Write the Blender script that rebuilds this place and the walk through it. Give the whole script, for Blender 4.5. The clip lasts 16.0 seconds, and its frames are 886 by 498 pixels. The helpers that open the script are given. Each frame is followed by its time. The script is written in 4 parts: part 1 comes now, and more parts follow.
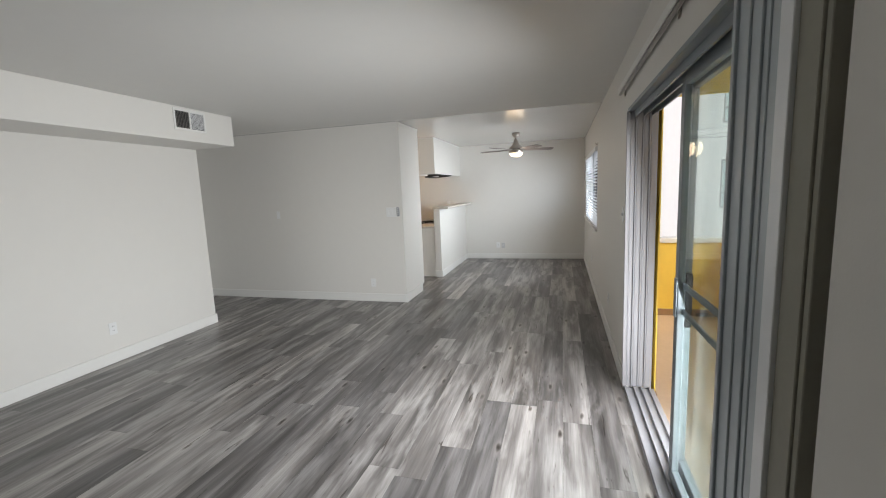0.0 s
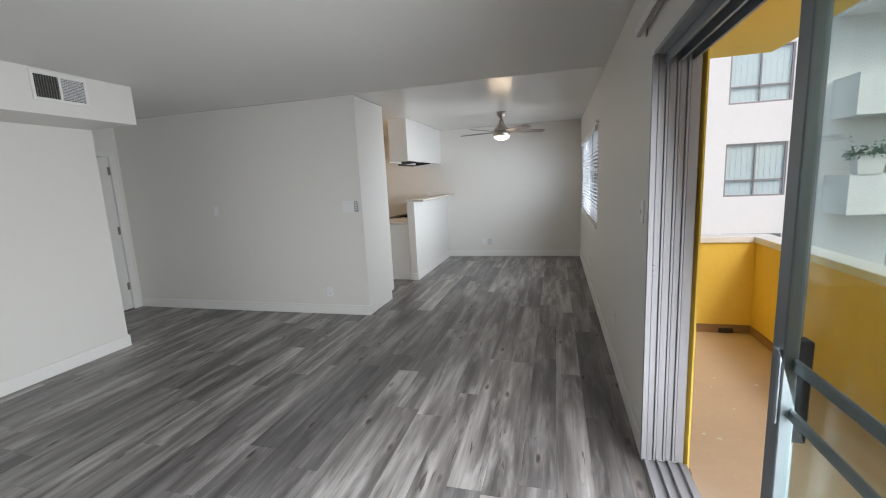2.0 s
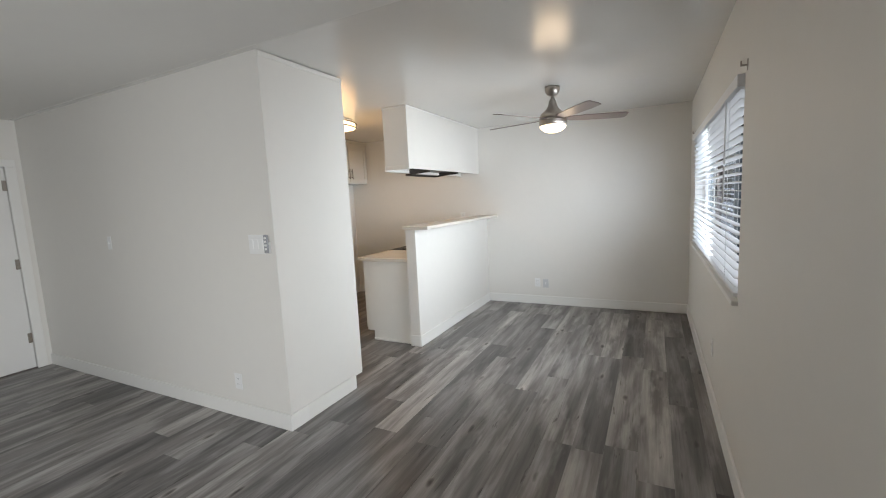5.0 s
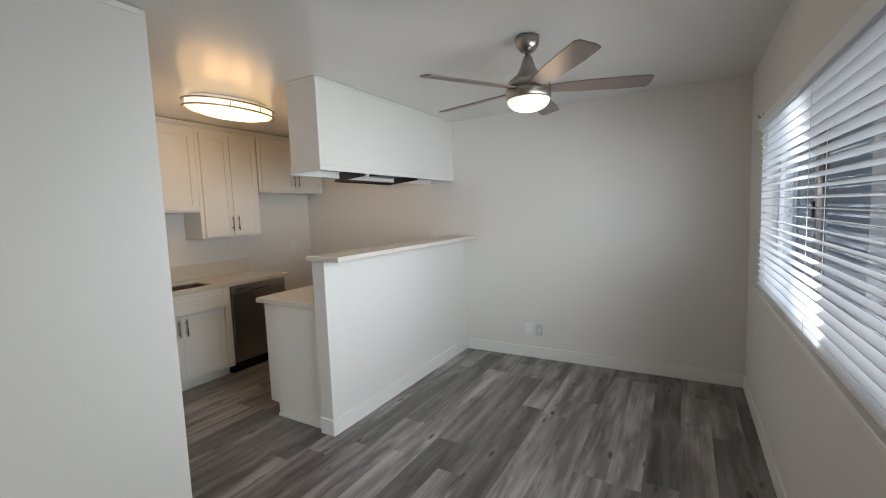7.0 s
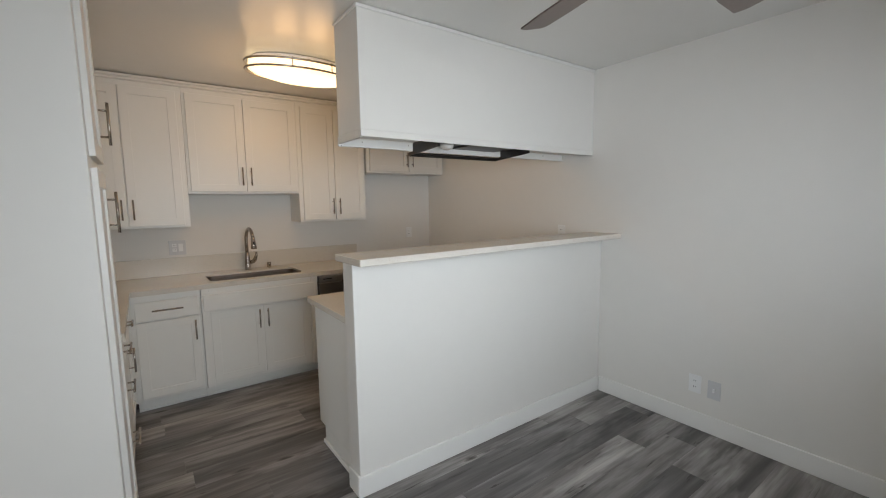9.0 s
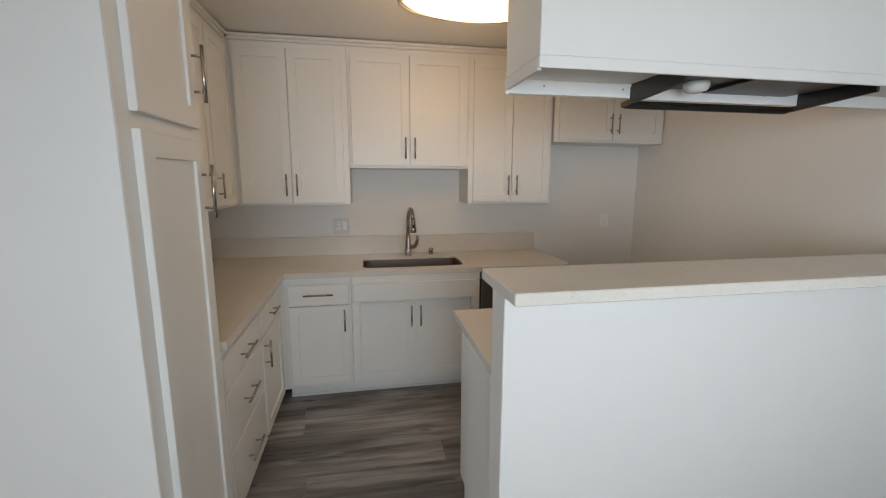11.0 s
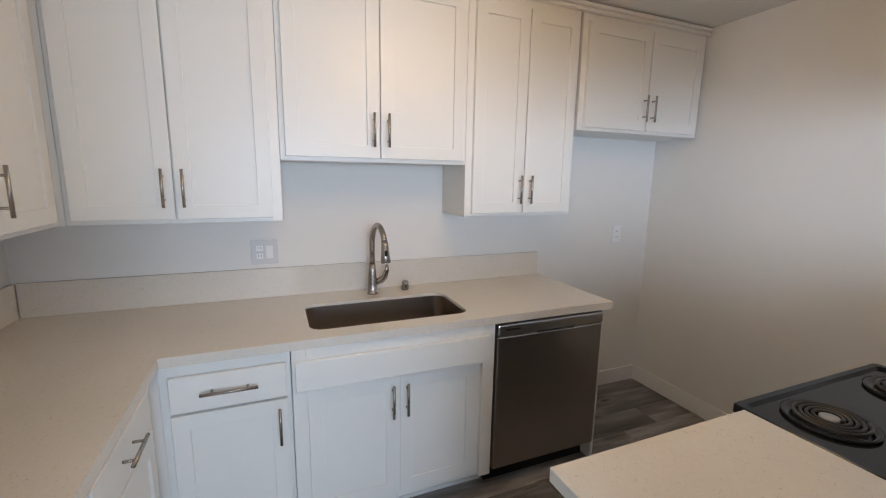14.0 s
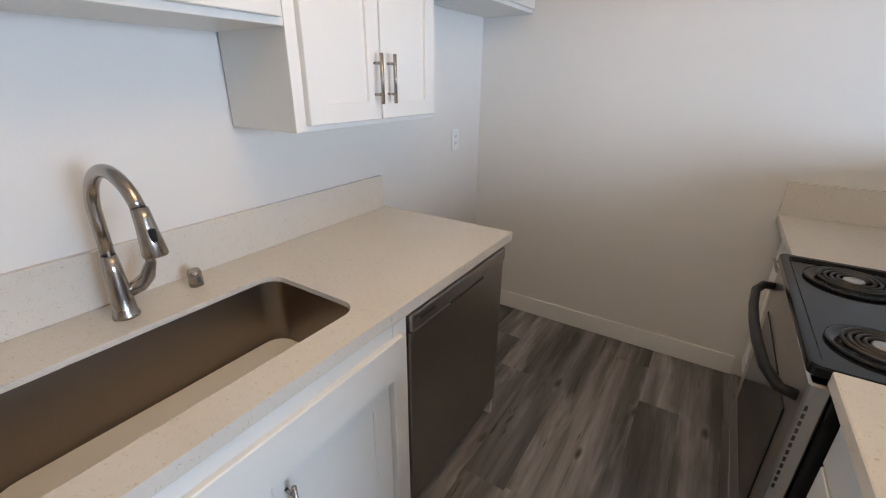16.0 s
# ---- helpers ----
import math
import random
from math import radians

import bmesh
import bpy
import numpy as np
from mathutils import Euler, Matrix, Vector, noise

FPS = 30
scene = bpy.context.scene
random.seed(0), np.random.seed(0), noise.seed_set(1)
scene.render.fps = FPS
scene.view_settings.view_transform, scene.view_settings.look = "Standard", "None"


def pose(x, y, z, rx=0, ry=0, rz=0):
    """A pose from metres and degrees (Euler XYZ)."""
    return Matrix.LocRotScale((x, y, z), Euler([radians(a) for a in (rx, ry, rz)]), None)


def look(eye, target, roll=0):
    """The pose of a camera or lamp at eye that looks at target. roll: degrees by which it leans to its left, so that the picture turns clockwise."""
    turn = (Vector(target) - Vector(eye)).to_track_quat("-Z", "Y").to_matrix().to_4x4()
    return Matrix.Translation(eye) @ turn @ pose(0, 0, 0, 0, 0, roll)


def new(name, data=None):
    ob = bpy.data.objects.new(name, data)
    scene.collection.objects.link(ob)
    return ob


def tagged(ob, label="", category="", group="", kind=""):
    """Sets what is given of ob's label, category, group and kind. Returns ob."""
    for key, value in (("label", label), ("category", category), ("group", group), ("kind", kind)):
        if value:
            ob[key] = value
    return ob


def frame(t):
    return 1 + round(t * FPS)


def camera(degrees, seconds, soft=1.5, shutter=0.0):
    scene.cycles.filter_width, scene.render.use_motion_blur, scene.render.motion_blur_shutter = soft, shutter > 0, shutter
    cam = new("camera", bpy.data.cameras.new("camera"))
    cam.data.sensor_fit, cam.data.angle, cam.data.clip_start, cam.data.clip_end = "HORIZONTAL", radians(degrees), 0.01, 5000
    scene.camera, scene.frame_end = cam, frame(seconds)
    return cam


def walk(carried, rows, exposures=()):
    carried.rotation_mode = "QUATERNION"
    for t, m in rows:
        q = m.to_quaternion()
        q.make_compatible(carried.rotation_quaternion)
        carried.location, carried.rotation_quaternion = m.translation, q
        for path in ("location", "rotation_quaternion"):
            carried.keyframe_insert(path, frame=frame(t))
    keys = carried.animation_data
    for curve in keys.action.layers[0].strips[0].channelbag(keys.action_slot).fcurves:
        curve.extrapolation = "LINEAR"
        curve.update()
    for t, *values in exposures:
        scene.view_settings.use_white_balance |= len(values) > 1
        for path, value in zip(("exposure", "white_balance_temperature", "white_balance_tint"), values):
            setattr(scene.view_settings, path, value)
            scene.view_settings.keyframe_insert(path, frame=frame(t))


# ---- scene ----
cam = camera(93.4, 16.0, soft=1.1)
PATH = [
    (0, (0.417, 0.246, 1.533), (-0.131, 2.15, 1.257), -2.4),
    (0.5, (0.483, 0.384, 1.538), (-0.18, 2.25, 1.263), -2.7),
    (1, (0.47, 0.661, 1.538), (-0.196, 2.526, 1.261), -2.9),
    (1.5, (0.442, 0.964, 1.52), (-0.151, 2.851, 1.224), -2.9),
    (2, (0.426, 1.29, 1.511), (-0.096, 3.194, 1.189), -2.8),
    (2.5, (0.379, 1.619, 1.502), (-0.118, 3.525, 1.156), -2.7),
    (3, (0.363, 2.002, 1.497), (-0.182, 3.894, 1.144), -2.7),
    (3.5, (0.427, 2.426, 1.494), (-0.218, 4.289, 1.158), -2.8),
    (4, (0.457, 2.853, 1.485), (-0.305, 4.677, 1.179), -2.8),
    (4.5, (0.461, 3.287, 1.5), (-0.385, 5.079, 1.229), -2.8),
    (5, (0.492, 3.711, 1.507), (-0.408, 5.481, 1.27), -2.8),
    (5.2, (0.493, 3.869, 1.5), (-0.414, 5.637, 1.266), -2.8),
    (7.5, (0.423, 5.673, 1.52), (-0.669, 7.341, 1.359), -1.8),
    (8, (0.455, 5.971, 1.509), (-0.781, 7.534, 1.328), -1.5),
    (8.5, (0.359, 6.269, 1.516), (-1.054, 7.669, 1.308), -1.2),
    (9, (0.225, 6.512, 1.503), (-1.387, 7.674, 1.279), -0.9),
    (9.5, (0.097, 6.764, 1.519), (-1.686, 7.633, 1.265), -0.4),
    (10, (-0.101, 6.903, 1.505), (-2.006, 7.442, 1.225), -0.1),
    (10.2, (-0.189, 6.958, 1.501), (-2.126, 7.366, 1.216), 0.0),
    (12.5, (-1.159, 6.798, 1.584), (-3.096, 7.15, 1.228), 0.4),
    (13, (-1.298, 6.747, 1.58), (-3.199, 7.264, 1.234), 0.9),
    (13.5, (-1.52, 6.765, 1.582), (-3.39, 7.384, 1.235), 1.2),
    (14, (-1.742, 6.793, 1.544), (-3.563, 7.544, 1.199), 1.0),
    (14.5, (-1.966, 6.754, 1.537), (-3.666, 7.737, 1.156), 1.0),
    (15, (-2.198, 6.76, 1.513), (-3.729, 7.954, 1.034), 1.0),
    (15.5, (-2.501, 6.852, 1.515), (-3.827, 8.207, 0.877), 1.1),
    (16, (-2.723, 6.933, 1.478), (-3.721, 8.495, 0.726), 0.6),
]
EXPOSURES = [(0.0, 0.3, 6600, 10), (2.0, 0.12, 6400, 10), (3.5, 0.22, 6150, 10), (5.0, 0.42, 6550, 10), (7.5, -0.19, 6500, 10), (10.0, -0.23, 6550, 10), (12.5, 0.2, 5800, 10), (14.0, 0.54, 5500, 10), (16.0, 0.83, 5400, 10)]
walk(cam, [(t, look(eye, target, roll)) for t, eye, target, roll in PATH], EXPOSURES)
SKY, SUN, FAN_W, KIT_W, SLAT = 0.19, 0.8, 4.0, 9.0, 8.0
DOOR_W, WIN_IN, WIN_W = 64.0, 37.0, 7.0

# ---------------------------------------------------------------- world, sun, lamps
world = bpy.data.worlds.new("world")
scene.world = world
world.use_nodes = True
wn = world.node_tree
wn.nodes.clear()
sky = wn.nodes.new("ShaderNodeTexSky")
sky.sky_type = "NISHITA"
sky.sun_disc = False
sky.sun_elevation, sky.sun_rotation = radians(48), radians(150)
sky.air_density, sky.dust_density, sky.ozone_density = 1.0, 3.0, 1.0
wbg = wn.nodes.new("ShaderNodeBackground")
wbg.inputs["Strength"].default_value = SKY
wout = wn.nodes.new("ShaderNodeOutputWorld")
wn.links.new(sky.outputs[0], wbg.inputs[0])
wn.links.new(wbg.outputs[0], wout.inputs[0])

sun = new("sun", bpy.data.lights.new("sun", "SUN"))
sun.data.energy, sun.data.angle, sun.data.color = SUN, radians(12), (1.0, 0.95, 0.88)
sun.matrix_world = look((0, 0, 20), (0 - math.sin(radians(150)) * 20, 0 - math.cos(radians(150)) * 20, 20 - math.tan(radians(48)) * 20))


def point_lamp(name, place, watts, colour, radius):
    ob = new(name, bpy.data.lights.new(name, "POINT"))
    ob.data.energy, ob.data.color, ob.data.shadow_soft_size = watts, colour, radius
    ob.location = place
    return ob


def opening_lamp(name, place, width, height, watts, colour, spread, aim=(-1, 0, 0)):
    """Sky light in an opening of the east wall, facing into the room."""
    ob = new(name, bpy.data.lights.new(name, "AREA"))
    ob.data.shape, ob.data.size, ob.data.size_y = "RECTANGLE", width, height
    ob.data.energy, ob.data.color, ob.data.spread = watts, colour, radians(spread)
    ob.matrix_world = look(place, Vector(place) + Vector(aim))
    return ob


opening_lamp("door_daylight", (0.928, 2.32, 1.02), 1.7, 1.9, DOOR_W, (0.92, 0.96, 1.0), 130, (-1, 0.32, -0.28))
opening_lamp("window_daylight", (0.85, 7.49, 1.46), 2.4, 0.98, WIN_IN, (0.84, 0.92, 1.0), 118, (-1, 0.36, -0.18))
opening_lamp("window_backlight", (0.948, 7.49, 1.46), 2.5, 1.0, WIN_W, (0.88, 0.94, 1.0), 170)

point_lamp("fan_bulb", (-0.34, 7.68, 2.02), FAN_W, (1.0, 0.74, 0.48), 0.15)
for yy in (7.30, 7.51, 7.72):
    point_lamp("kitchen_bulb", (-2.78, yy, 2.23), KIT_W / 3, (1.0, 0.59, 0.26), 0.18)


# ---------------------------------------------------------------- materials
def mat(name, base, rough=0.5, metal=0.0, var=0.06, scale=6.0, bump=0.0, bump_scale=180.0, rough_var=0.08, spec=0.5):
    """Principled material with two scales of colour variation, uneven gloss and fine relief."""
    m = bpy.data.materials.new(name)
    m.use_nodes = True
    nt = m.node_tree
    b = nt.nodes["Principled BSDF"]
    b.inputs["Metallic"].default_value = metal
    b.inputs["Specular IOR Level"].default_value = spec
    geo = nt.nodes.new("ShaderNodeNewGeometry")
    big = nt.nodes.new("ShaderNodeTexNoise")
    big.inputs["Scale"].default_value, big.inputs["Detail"].default_value = scale * 0.25, 4
    fine = nt.nodes.new("ShaderNodeTexNoise")
    fine.inputs["Scale"].default_value, fine.inputs["Detail"].default_value = scale * 6, 3
    for n in (big, fine):
        nt.links.new(geo.outputs["Position"], n.inputs["Vector"])
    mix = nt.nodes.new("ShaderNodeMath")
    mix.operation = "MULTIPLY_ADD"
    mix.inputs[1].default_value = 0.4
    nt.links.new(fine.outputs[0], mix.inputs[0])
    nt.links.new(big.outputs[0], mix.inputs[2])
    ramp = nt.nodes.new("ShaderNodeMapRange")
    ramp.inputs["From Min"].default_value, ramp.inputs["From Max"].default_value = 0.4, 1.0
    ramp.inputs["To Min"].default_value, ramp.inputs["To Max"].default_value = 1 - var, 1 + var
    nt.links.new(mix.outputs[0], ramp.inputs["Value"])
    col = nt.nodes.new("ShaderNodeVectorMath")
    col.operation = "SCALE"
    col.inputs[0].default_value = base
    nt.links.new(ramp.outputs[0], col.inputs["Scale"])
    nt.links.new(col.outputs[0], b.inputs["Base Color"])
    rr = nt.nodes.new("ShaderNodeMapRange")
    rr.inputs["To Min"].default_value, rr.inputs["To Max"].default_value = max(0.02, rough - rough_var), min(1, rough + rough_var)
    nt.links.new(big.outputs[0], rr.inputs["Value"])
    nt.links.new(rr.outputs[0], b.inputs["Roughness"])
    if bump:
        bn = nt.nodes.new("ShaderNodeTexNoise")
        bn.inputs["Scale"].default_value, bn.inputs["Detail"].default_value = bump_scale, 2
        nt.links.new(geo.outputs["Position"], bn.inputs["Vector"])
        bp = nt.nodes.new("ShaderNodeBump")
        bp.inputs["Strength"].default_value, bp.inputs["Distance"].default_value = bump, 0.002
        nt.links.new(bn.outputs[0], bp.inputs["Height"])
        nt.links.new(bp.outputs[0], b.inputs["Normal"])
    return m


def glow(name, colour, strength):
    m = bpy.data.materials.new(name)
    m.use_nodes = True
    b = m.node_tree.nodes["Principled BSDF"]
    b.inputs["Base Color"].default_value = (0.85, 0.82, 0.76, 1)
    b.inputs["Roughness"].default_value = 0.3
    b.inputs["Emission Color"].default_value = (*colour, 1)
    b.inputs["Emission Strength"].default_value = strength
    return m


def glass(name, tint=(0.93, 0.97, 0.96), rough=0.0):
    """Thin pane: clear straight through, with a mirror gloss by Fresnel."""
    m = bpy.data.materials.new(name)
    m.use_nodes = True
    nt = m.node_tree
    nt.nodes.remove(nt.nodes["Principled BSDF"])
    tr, gl = nt.nodes.new("ShaderNodeBsdfTransparent"), nt.nodes.new("ShaderNodeBsdfGlossy")
    tr.inputs[0].default_value = (*tint, 1)
    gl.inputs["Roughness"].default_value = rough
    lw, mx = nt.nodes.new("ShaderNodeLayerWeight"), nt.nodes.new("ShaderNodeMixShader")
    lw.inputs["Blend"].default_value = 0.5
    pw, sc = nt.nodes.new("ShaderNodeMath"), nt.nodes.new("ShaderNodeMath")
    pw.operation, sc.operation = "POWER", "MULTIPLY_ADD"
    pw.inputs[1].default_value = 4.0
    sc.inputs[1].default_value, sc.inputs[2].default_value = 0.45, 0.03
    nt.links.new(lw.outputs["Facing"], pw.inputs[0])
    nt.links.new(pw.outputs[0], sc.inputs[0])
    nt.links.new(sc.outputs[0], mx.inputs[0])
    nt.links.new(tr.outputs[0], mx.inputs[1])
    nt.links.new(gl.outputs[0], mx.inputs[2])
    nt.links.new(mx.outputs[0], nt.nodes["Material Output"].inputs[0])
    return m


def plank_material():
    """Weathered grey-brown vinyl plank: long grain, pale worn streaks, dark cracks and knots; every plank differs."""
    m = bpy.data.materials.new("weathered_plank")
    m.use_nodes = True
    nt = m.node_tree
    L, N = nt.links.new, nt.nodes.new
    b = nt.nodes["Principled BSDF"]
    tc, oi = N("ShaderNodeTexCoord"), N("ShaderNodeObjectInfo")
    off = N("ShaderNodeVectorMath")
    off.operation = "MULTIPLY_ADD"
    comb = N("ShaderNodeCombineXYZ")
    for k in range(3):
        L(oi.outputs["Random"], comb.inputs[k])
    off.inputs[1].default_value = (37.0, 53.0, 11.0)
    L(comb.outputs[0], off.inputs[0])
    L(tc.outputs["Object"], off.inputs[2])

    def noise_at(sx, sy, detail, rough=0.6, dist=0.0):
        mp = N("ShaderNodeVectorMath")
        mp.operation = "MULTIPLY"
        mp.inputs[1].default_value = (sx, sy, 1.0)
        L(off.outputs[0], mp.inputs[0])
        n = N("ShaderNodeTexNoise")
        n.inputs["Scale"].default_value, n.inputs["Detail"].default_value = 1.0, detail
        n.inputs["Roughness"].default_value, n.inputs["Distortion"].default_value = rough, dist
        L(mp.outputs[0], n.inputs["Vector"])
        return n.outputs[0]

    def ramp(src, stops):
        r = N("ShaderNodeValToRGB")
        el = r.color_ramp.elements
        while len(el) < len(stops):
            el.new(0.5)
        for e, (p, c) in zip(el, stops):
            e.position, e.color = p, (*c, 1)
        L(src, r.inputs[0])
        return r.outputs[0]

    def blend(kind, fac, a, c):
        x = N("ShaderNodeMix")
        x.data_type, x.blend_type = "RGBA", kind
        if isinstance(fac, float):
            x.inputs[0].default_value = fac
        else:
            L(fac, x.inputs[0])
        L(a, x.inputs[6])
        L(c, x.inputs[7])
        return x.outputs[2]

    def scaled(sx, sy):
        mp = N("ShaderNodeVectorMath")
        mp.operation = "MULTIPLY"
        mp.inputs[1].default_value = (sx, sy, 1.0)
        L(off.outputs[0], mp.inputs[0])
        return mp.outputs[0]

    streak = noise_at(11, 0.9, 3.0, 0.5, 0.15)
    grain = noise_at(80, 2.6, 4, 0.7)
    patch = noise_at(8, 1.5, 3.5, 0.6, 0.2)
    crack = noise_at(34, 3.2, 3, 0.6, 0.8)
    body = ramp(streak, [(0.30, (0.078, 0.072, 0.069)), (0.50, (0.190, 0.178, 0.172)), (0.70, (0.385, 0.368, 0.358))])
    pale = ramp(patch, [(0.50, (0, 0, 0)), (0.66, (1, 1, 1))])
    white = N("ShaderNodeRGB")
    white.outputs[0].default_value = (0.50, 0.485, 0.475, 1)
    fade = N("ShaderNodeMath")
    fade.operation = "MULTIPLY"
    fade.inputs[1].default_value = 0.55
    L(pale, fade.inputs[0])
    c1 = blend("MIX", fade.outputs[0], body, white.outputs[0])
    gr = ramp(grain, [(0.3, (0.74, 0.73, 0.72)), (0.7, (1.12, 1.12, 1.12))])
    c2 = blend("MULTIPLY", 1.0, c1, gr)
    ck = ramp(crack, [(0.28, (0.34, 0.31, 0.29)), (0.35, (1, 1, 1))])
    c3 = blend("MULTIPLY", 1.0, c2, ck)
    # knots: dark eyes drawn out along the grain, with a soft halo, in about half of the cells
    knot = N("ShaderNodeTexVoronoi")
    knot.voronoi_dimensions = "2D"
    knot.inputs["Scale"].default_value = 1.0
    wob = N("ShaderNodeTexNoise")
    wob.inputs["Scale"].default_value, wob.inputs["Detail"].default_value = 3.0, 2
    where = scaled(5.6, 1.9)
    L(where, wob.inputs["Vector"])
    wadd = N("ShaderNodeVectorMath")
    wadd.operation = "MULTIPLY_ADD"
    wadd.inputs[1].default_value = (0.16, 0.16, 0.0)
    L(wob.outputs["Color"], wadd.inputs[0])
    L(where, wadd.inputs[2])
    flat = N("ShaderNodeVectorMath")
    flat.operation = "MULTIPLY"
    flat.inputs[1].default_value = (1, 1, 0)
    L(wadd.outputs[0], flat.inputs[0])
    L(flat.outputs[0], knot.inputs["Vector"])
    eye = ramp(knot.outputs["Distance"], [(0.02, (0.22, 0.19, 0.17)), (0.06, (0.58, 0.55, 0.53)), (0.10, (1.22, 1.20, 1.18)), (0.22, (1.0, 1.0, 1.0))])
    pick = N("ShaderNodeSeparateColor")
    L(knot.outputs["Color"], pick.inputs[0])
    some = ramp(pick.outputs[0], [(0.58, (0, 0, 0)), (0.80, (1, 1, 1))])
    c3 = blend("MULTIPLY", some, c3, eye)
    tone = ramp(oi.outputs["Random"], [(0.0, (0.52, 0.515, 0.52)), (0.25, (0.72, 0.715, 0.715)), (0.5, (0.92, 0.91, 0.905)), (1.0, (1.22, 1.205, 1.185))])
    c4 = blend("MULTIPLY", 1.0, c3, tone)
    L(c4, b.inputs["Base Color"])
    rr = N("ShaderNodeMapRange")
    rr.inputs["To Min"].default_value, rr.inputs["To Max"].default_value = 0.29, 0.41
    L(streak, rr.inputs["Value"])
    L(rr.outputs[0], b.inputs["Roughness"])
    bp = N("ShaderNodeBump")
    bp.inputs["Strength"].default_value, bp.inputs["Distance"].default_value = 0.25, 0.0015
    L(grain, bp.inputs["Height"])
    L(bp.outputs[0], b.inputs["Normal"])
    return m


def quartz_material():
    """Cream quartz with small brown and pale flecks."""
    m = mat("quartz", (0.66, 0.62, 0.55), 0.22, var=0.05, scale=8, rough_var=0.05)
    nt = m.node_tree
    b = nt.nodes["Principled BSDF"]
    src = b.inputs["Base Color"].links[0].from_socket
    geo = nt.nodes.new("ShaderNodeNewGeometry")
    n = nt.nodes.new("ShaderNodeTexNoise")
    n.inputs["Scale"].default_value, n.inputs["Detail"].default_value, n.inputs["Distortion"].default_value = 130, 2, 1.5
    nt.links.new(geo.outputs["Position"], n.inputs["Vector"])
    r = nt.nodes.new("ShaderNodeValToRGB")
    r.color_ramp.elements[0].position, r.color_ramp.elements[0].color = 0.30, (0.80, 0.75, 0.68, 1)
    r.color_ramp.elements[1].position, r.color_ramp.elements[1].color = 0.37, (1, 1, 1, 1)
    nt.links.new(n.outputs[0], r.inputs[0])
    x = nt.nodes.new("ShaderNodeMix")
    x.data_type, x.blend_type = "RGBA", "MULTIPLY"
    x.inputs[0].default_value = 1.0
    nt.links.new(src, x.inputs[6])
    nt.links.new(r.outputs[0], x.inputs[7])
    nt.links.new(x.outputs[2], b.inputs["Base Color"])
    return m


def brushed_material(name, base, rough, stretch=(4, 4, 160)):
    m = mat(name, base, rough, metal=1.0, var=0.05, scale=4)
    nt = m.node_tree
    b = nt.nodes["Principled BSDF"]
    geo, mp, n = nt.nodes.new("ShaderNodeNewGeometry"), nt.nodes.new("ShaderNodeVectorMath"), nt.nodes.new("ShaderNodeTexNoise")
    mp.operation = "MULTIPLY"
    mp.inputs[1].default_value = stretch
    n.inputs["Scale"].default_value = 3.0
    nt.links.new(geo.outputs["Position"], mp.inputs[0])
    nt.links.new(mp.outputs[0], n.inputs["Vector"])
    bp = nt.nodes.new("ShaderNodeBump")
    bp.inputs["Strength"].default_value, bp.inputs["Distance"].default_value = 0.08, 0.001
    nt.links.new(n.outputs[0], bp.inputs["Height"])
    nt.links.new(bp.outputs[0], b.inputs["Normal"])
    return m


M_WALL = mat("wall_paint", (0.74, 0.72, 0.68), 0.55, var=0.02, scale=2, bump=0.12, bump_scale=120)
M_CEIL = mat("ceiling_paint", (0.74, 0.73, 0.70), 0.6, var=0.02, scale=2, bump=0.15, bump_scale=90)
M_CEILG = mat("ceiling_gloss_paint", (0.74, 0.73, 0.70), 0.215, var=0.02, scale=2, bump=0.05, bump_scale=25, rough_var=0.03)
M_TRIM = mat("trim_paint", (0.79, 0.78, 0.75), 0.38, var=0.02, scale=3, bump=0.03)
M_CAB = mat("cabinet_paint", (0.78, 0.77, 0.73), 0.34, var=0.02, scale=3, bump=0.04, bump_scale=60)
M_DOOR = mat("door_paint", (0.76, 0.75, 0.73), 0.4, var=0.02, scale=2, bump=0.05)
M_QUARTZ = quartz_material()
M_PLANK = plank_material()
M_GROUT = mat("underlay", (0.08, 0.072, 0.065), 0.8)
M_NICKEL = brushed_material("brushed_nickel", (0.40, 0.365, 0.33), 0.27)
M_STEEL = brushed_material("stainless_steel", (0.46, 0.44, 0.42), 0.33, (3, 160, 3))
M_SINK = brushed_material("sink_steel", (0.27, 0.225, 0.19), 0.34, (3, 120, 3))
M_DARKSTEEL = brushed_material("dark_stainless", (0.40, 0.38, 0.36), 0.33, (3, 3, 160))
# frame metal, darkened in colour because its stiles stand against the light
M_ALU = mat("aluminium_frame", (0.24, 0.27, 0.29), 0.42, metal=0.4, var=0.06, scale=5)
# same metal, colour lifted for the near jamb, where little light reaches
M_ALULIFT = mat("aluminium_lightened", (0.44, 0.49, 0.52), 0.4, metal=0.2, var=0.06, scale=5)
M_ALUPALE = mat("pale_aluminium", (0.34, 0.34, 0.36), 0.5, metal=0.2, var=0.08, scale=9)
# darker olive tone of the near jamb's first three profiles
M_OLIVE = mat("olive_jamb_face", (0.30, 0.29, 0.24), 0.6, var=0.08, scale=8)
M_STRIP = mat("pale_anodised_strip", (0.84, 0.86, 0.88), 0.4, metal=0.1, var=0.05, scale=5)
M_BLACK = mat("black_enamel", (0.010, 0.011, 0.012), 0.12, var=0.1, scale=6, rough_var=0.05, spec=0.2)
M_BLACKMATT = mat("black_plastic", (0.013, 0.013, 0.014), 0.42, spec=0.25)
M_COIL = mat("burner_coil", (0.06, 0.055, 0.05), 0.45, metal=0.6, var=0.2, scale=30)
M_PLATE = mat("plate_plastic", (0.80, 0.80, 0.79), 0.3, var=0.01)
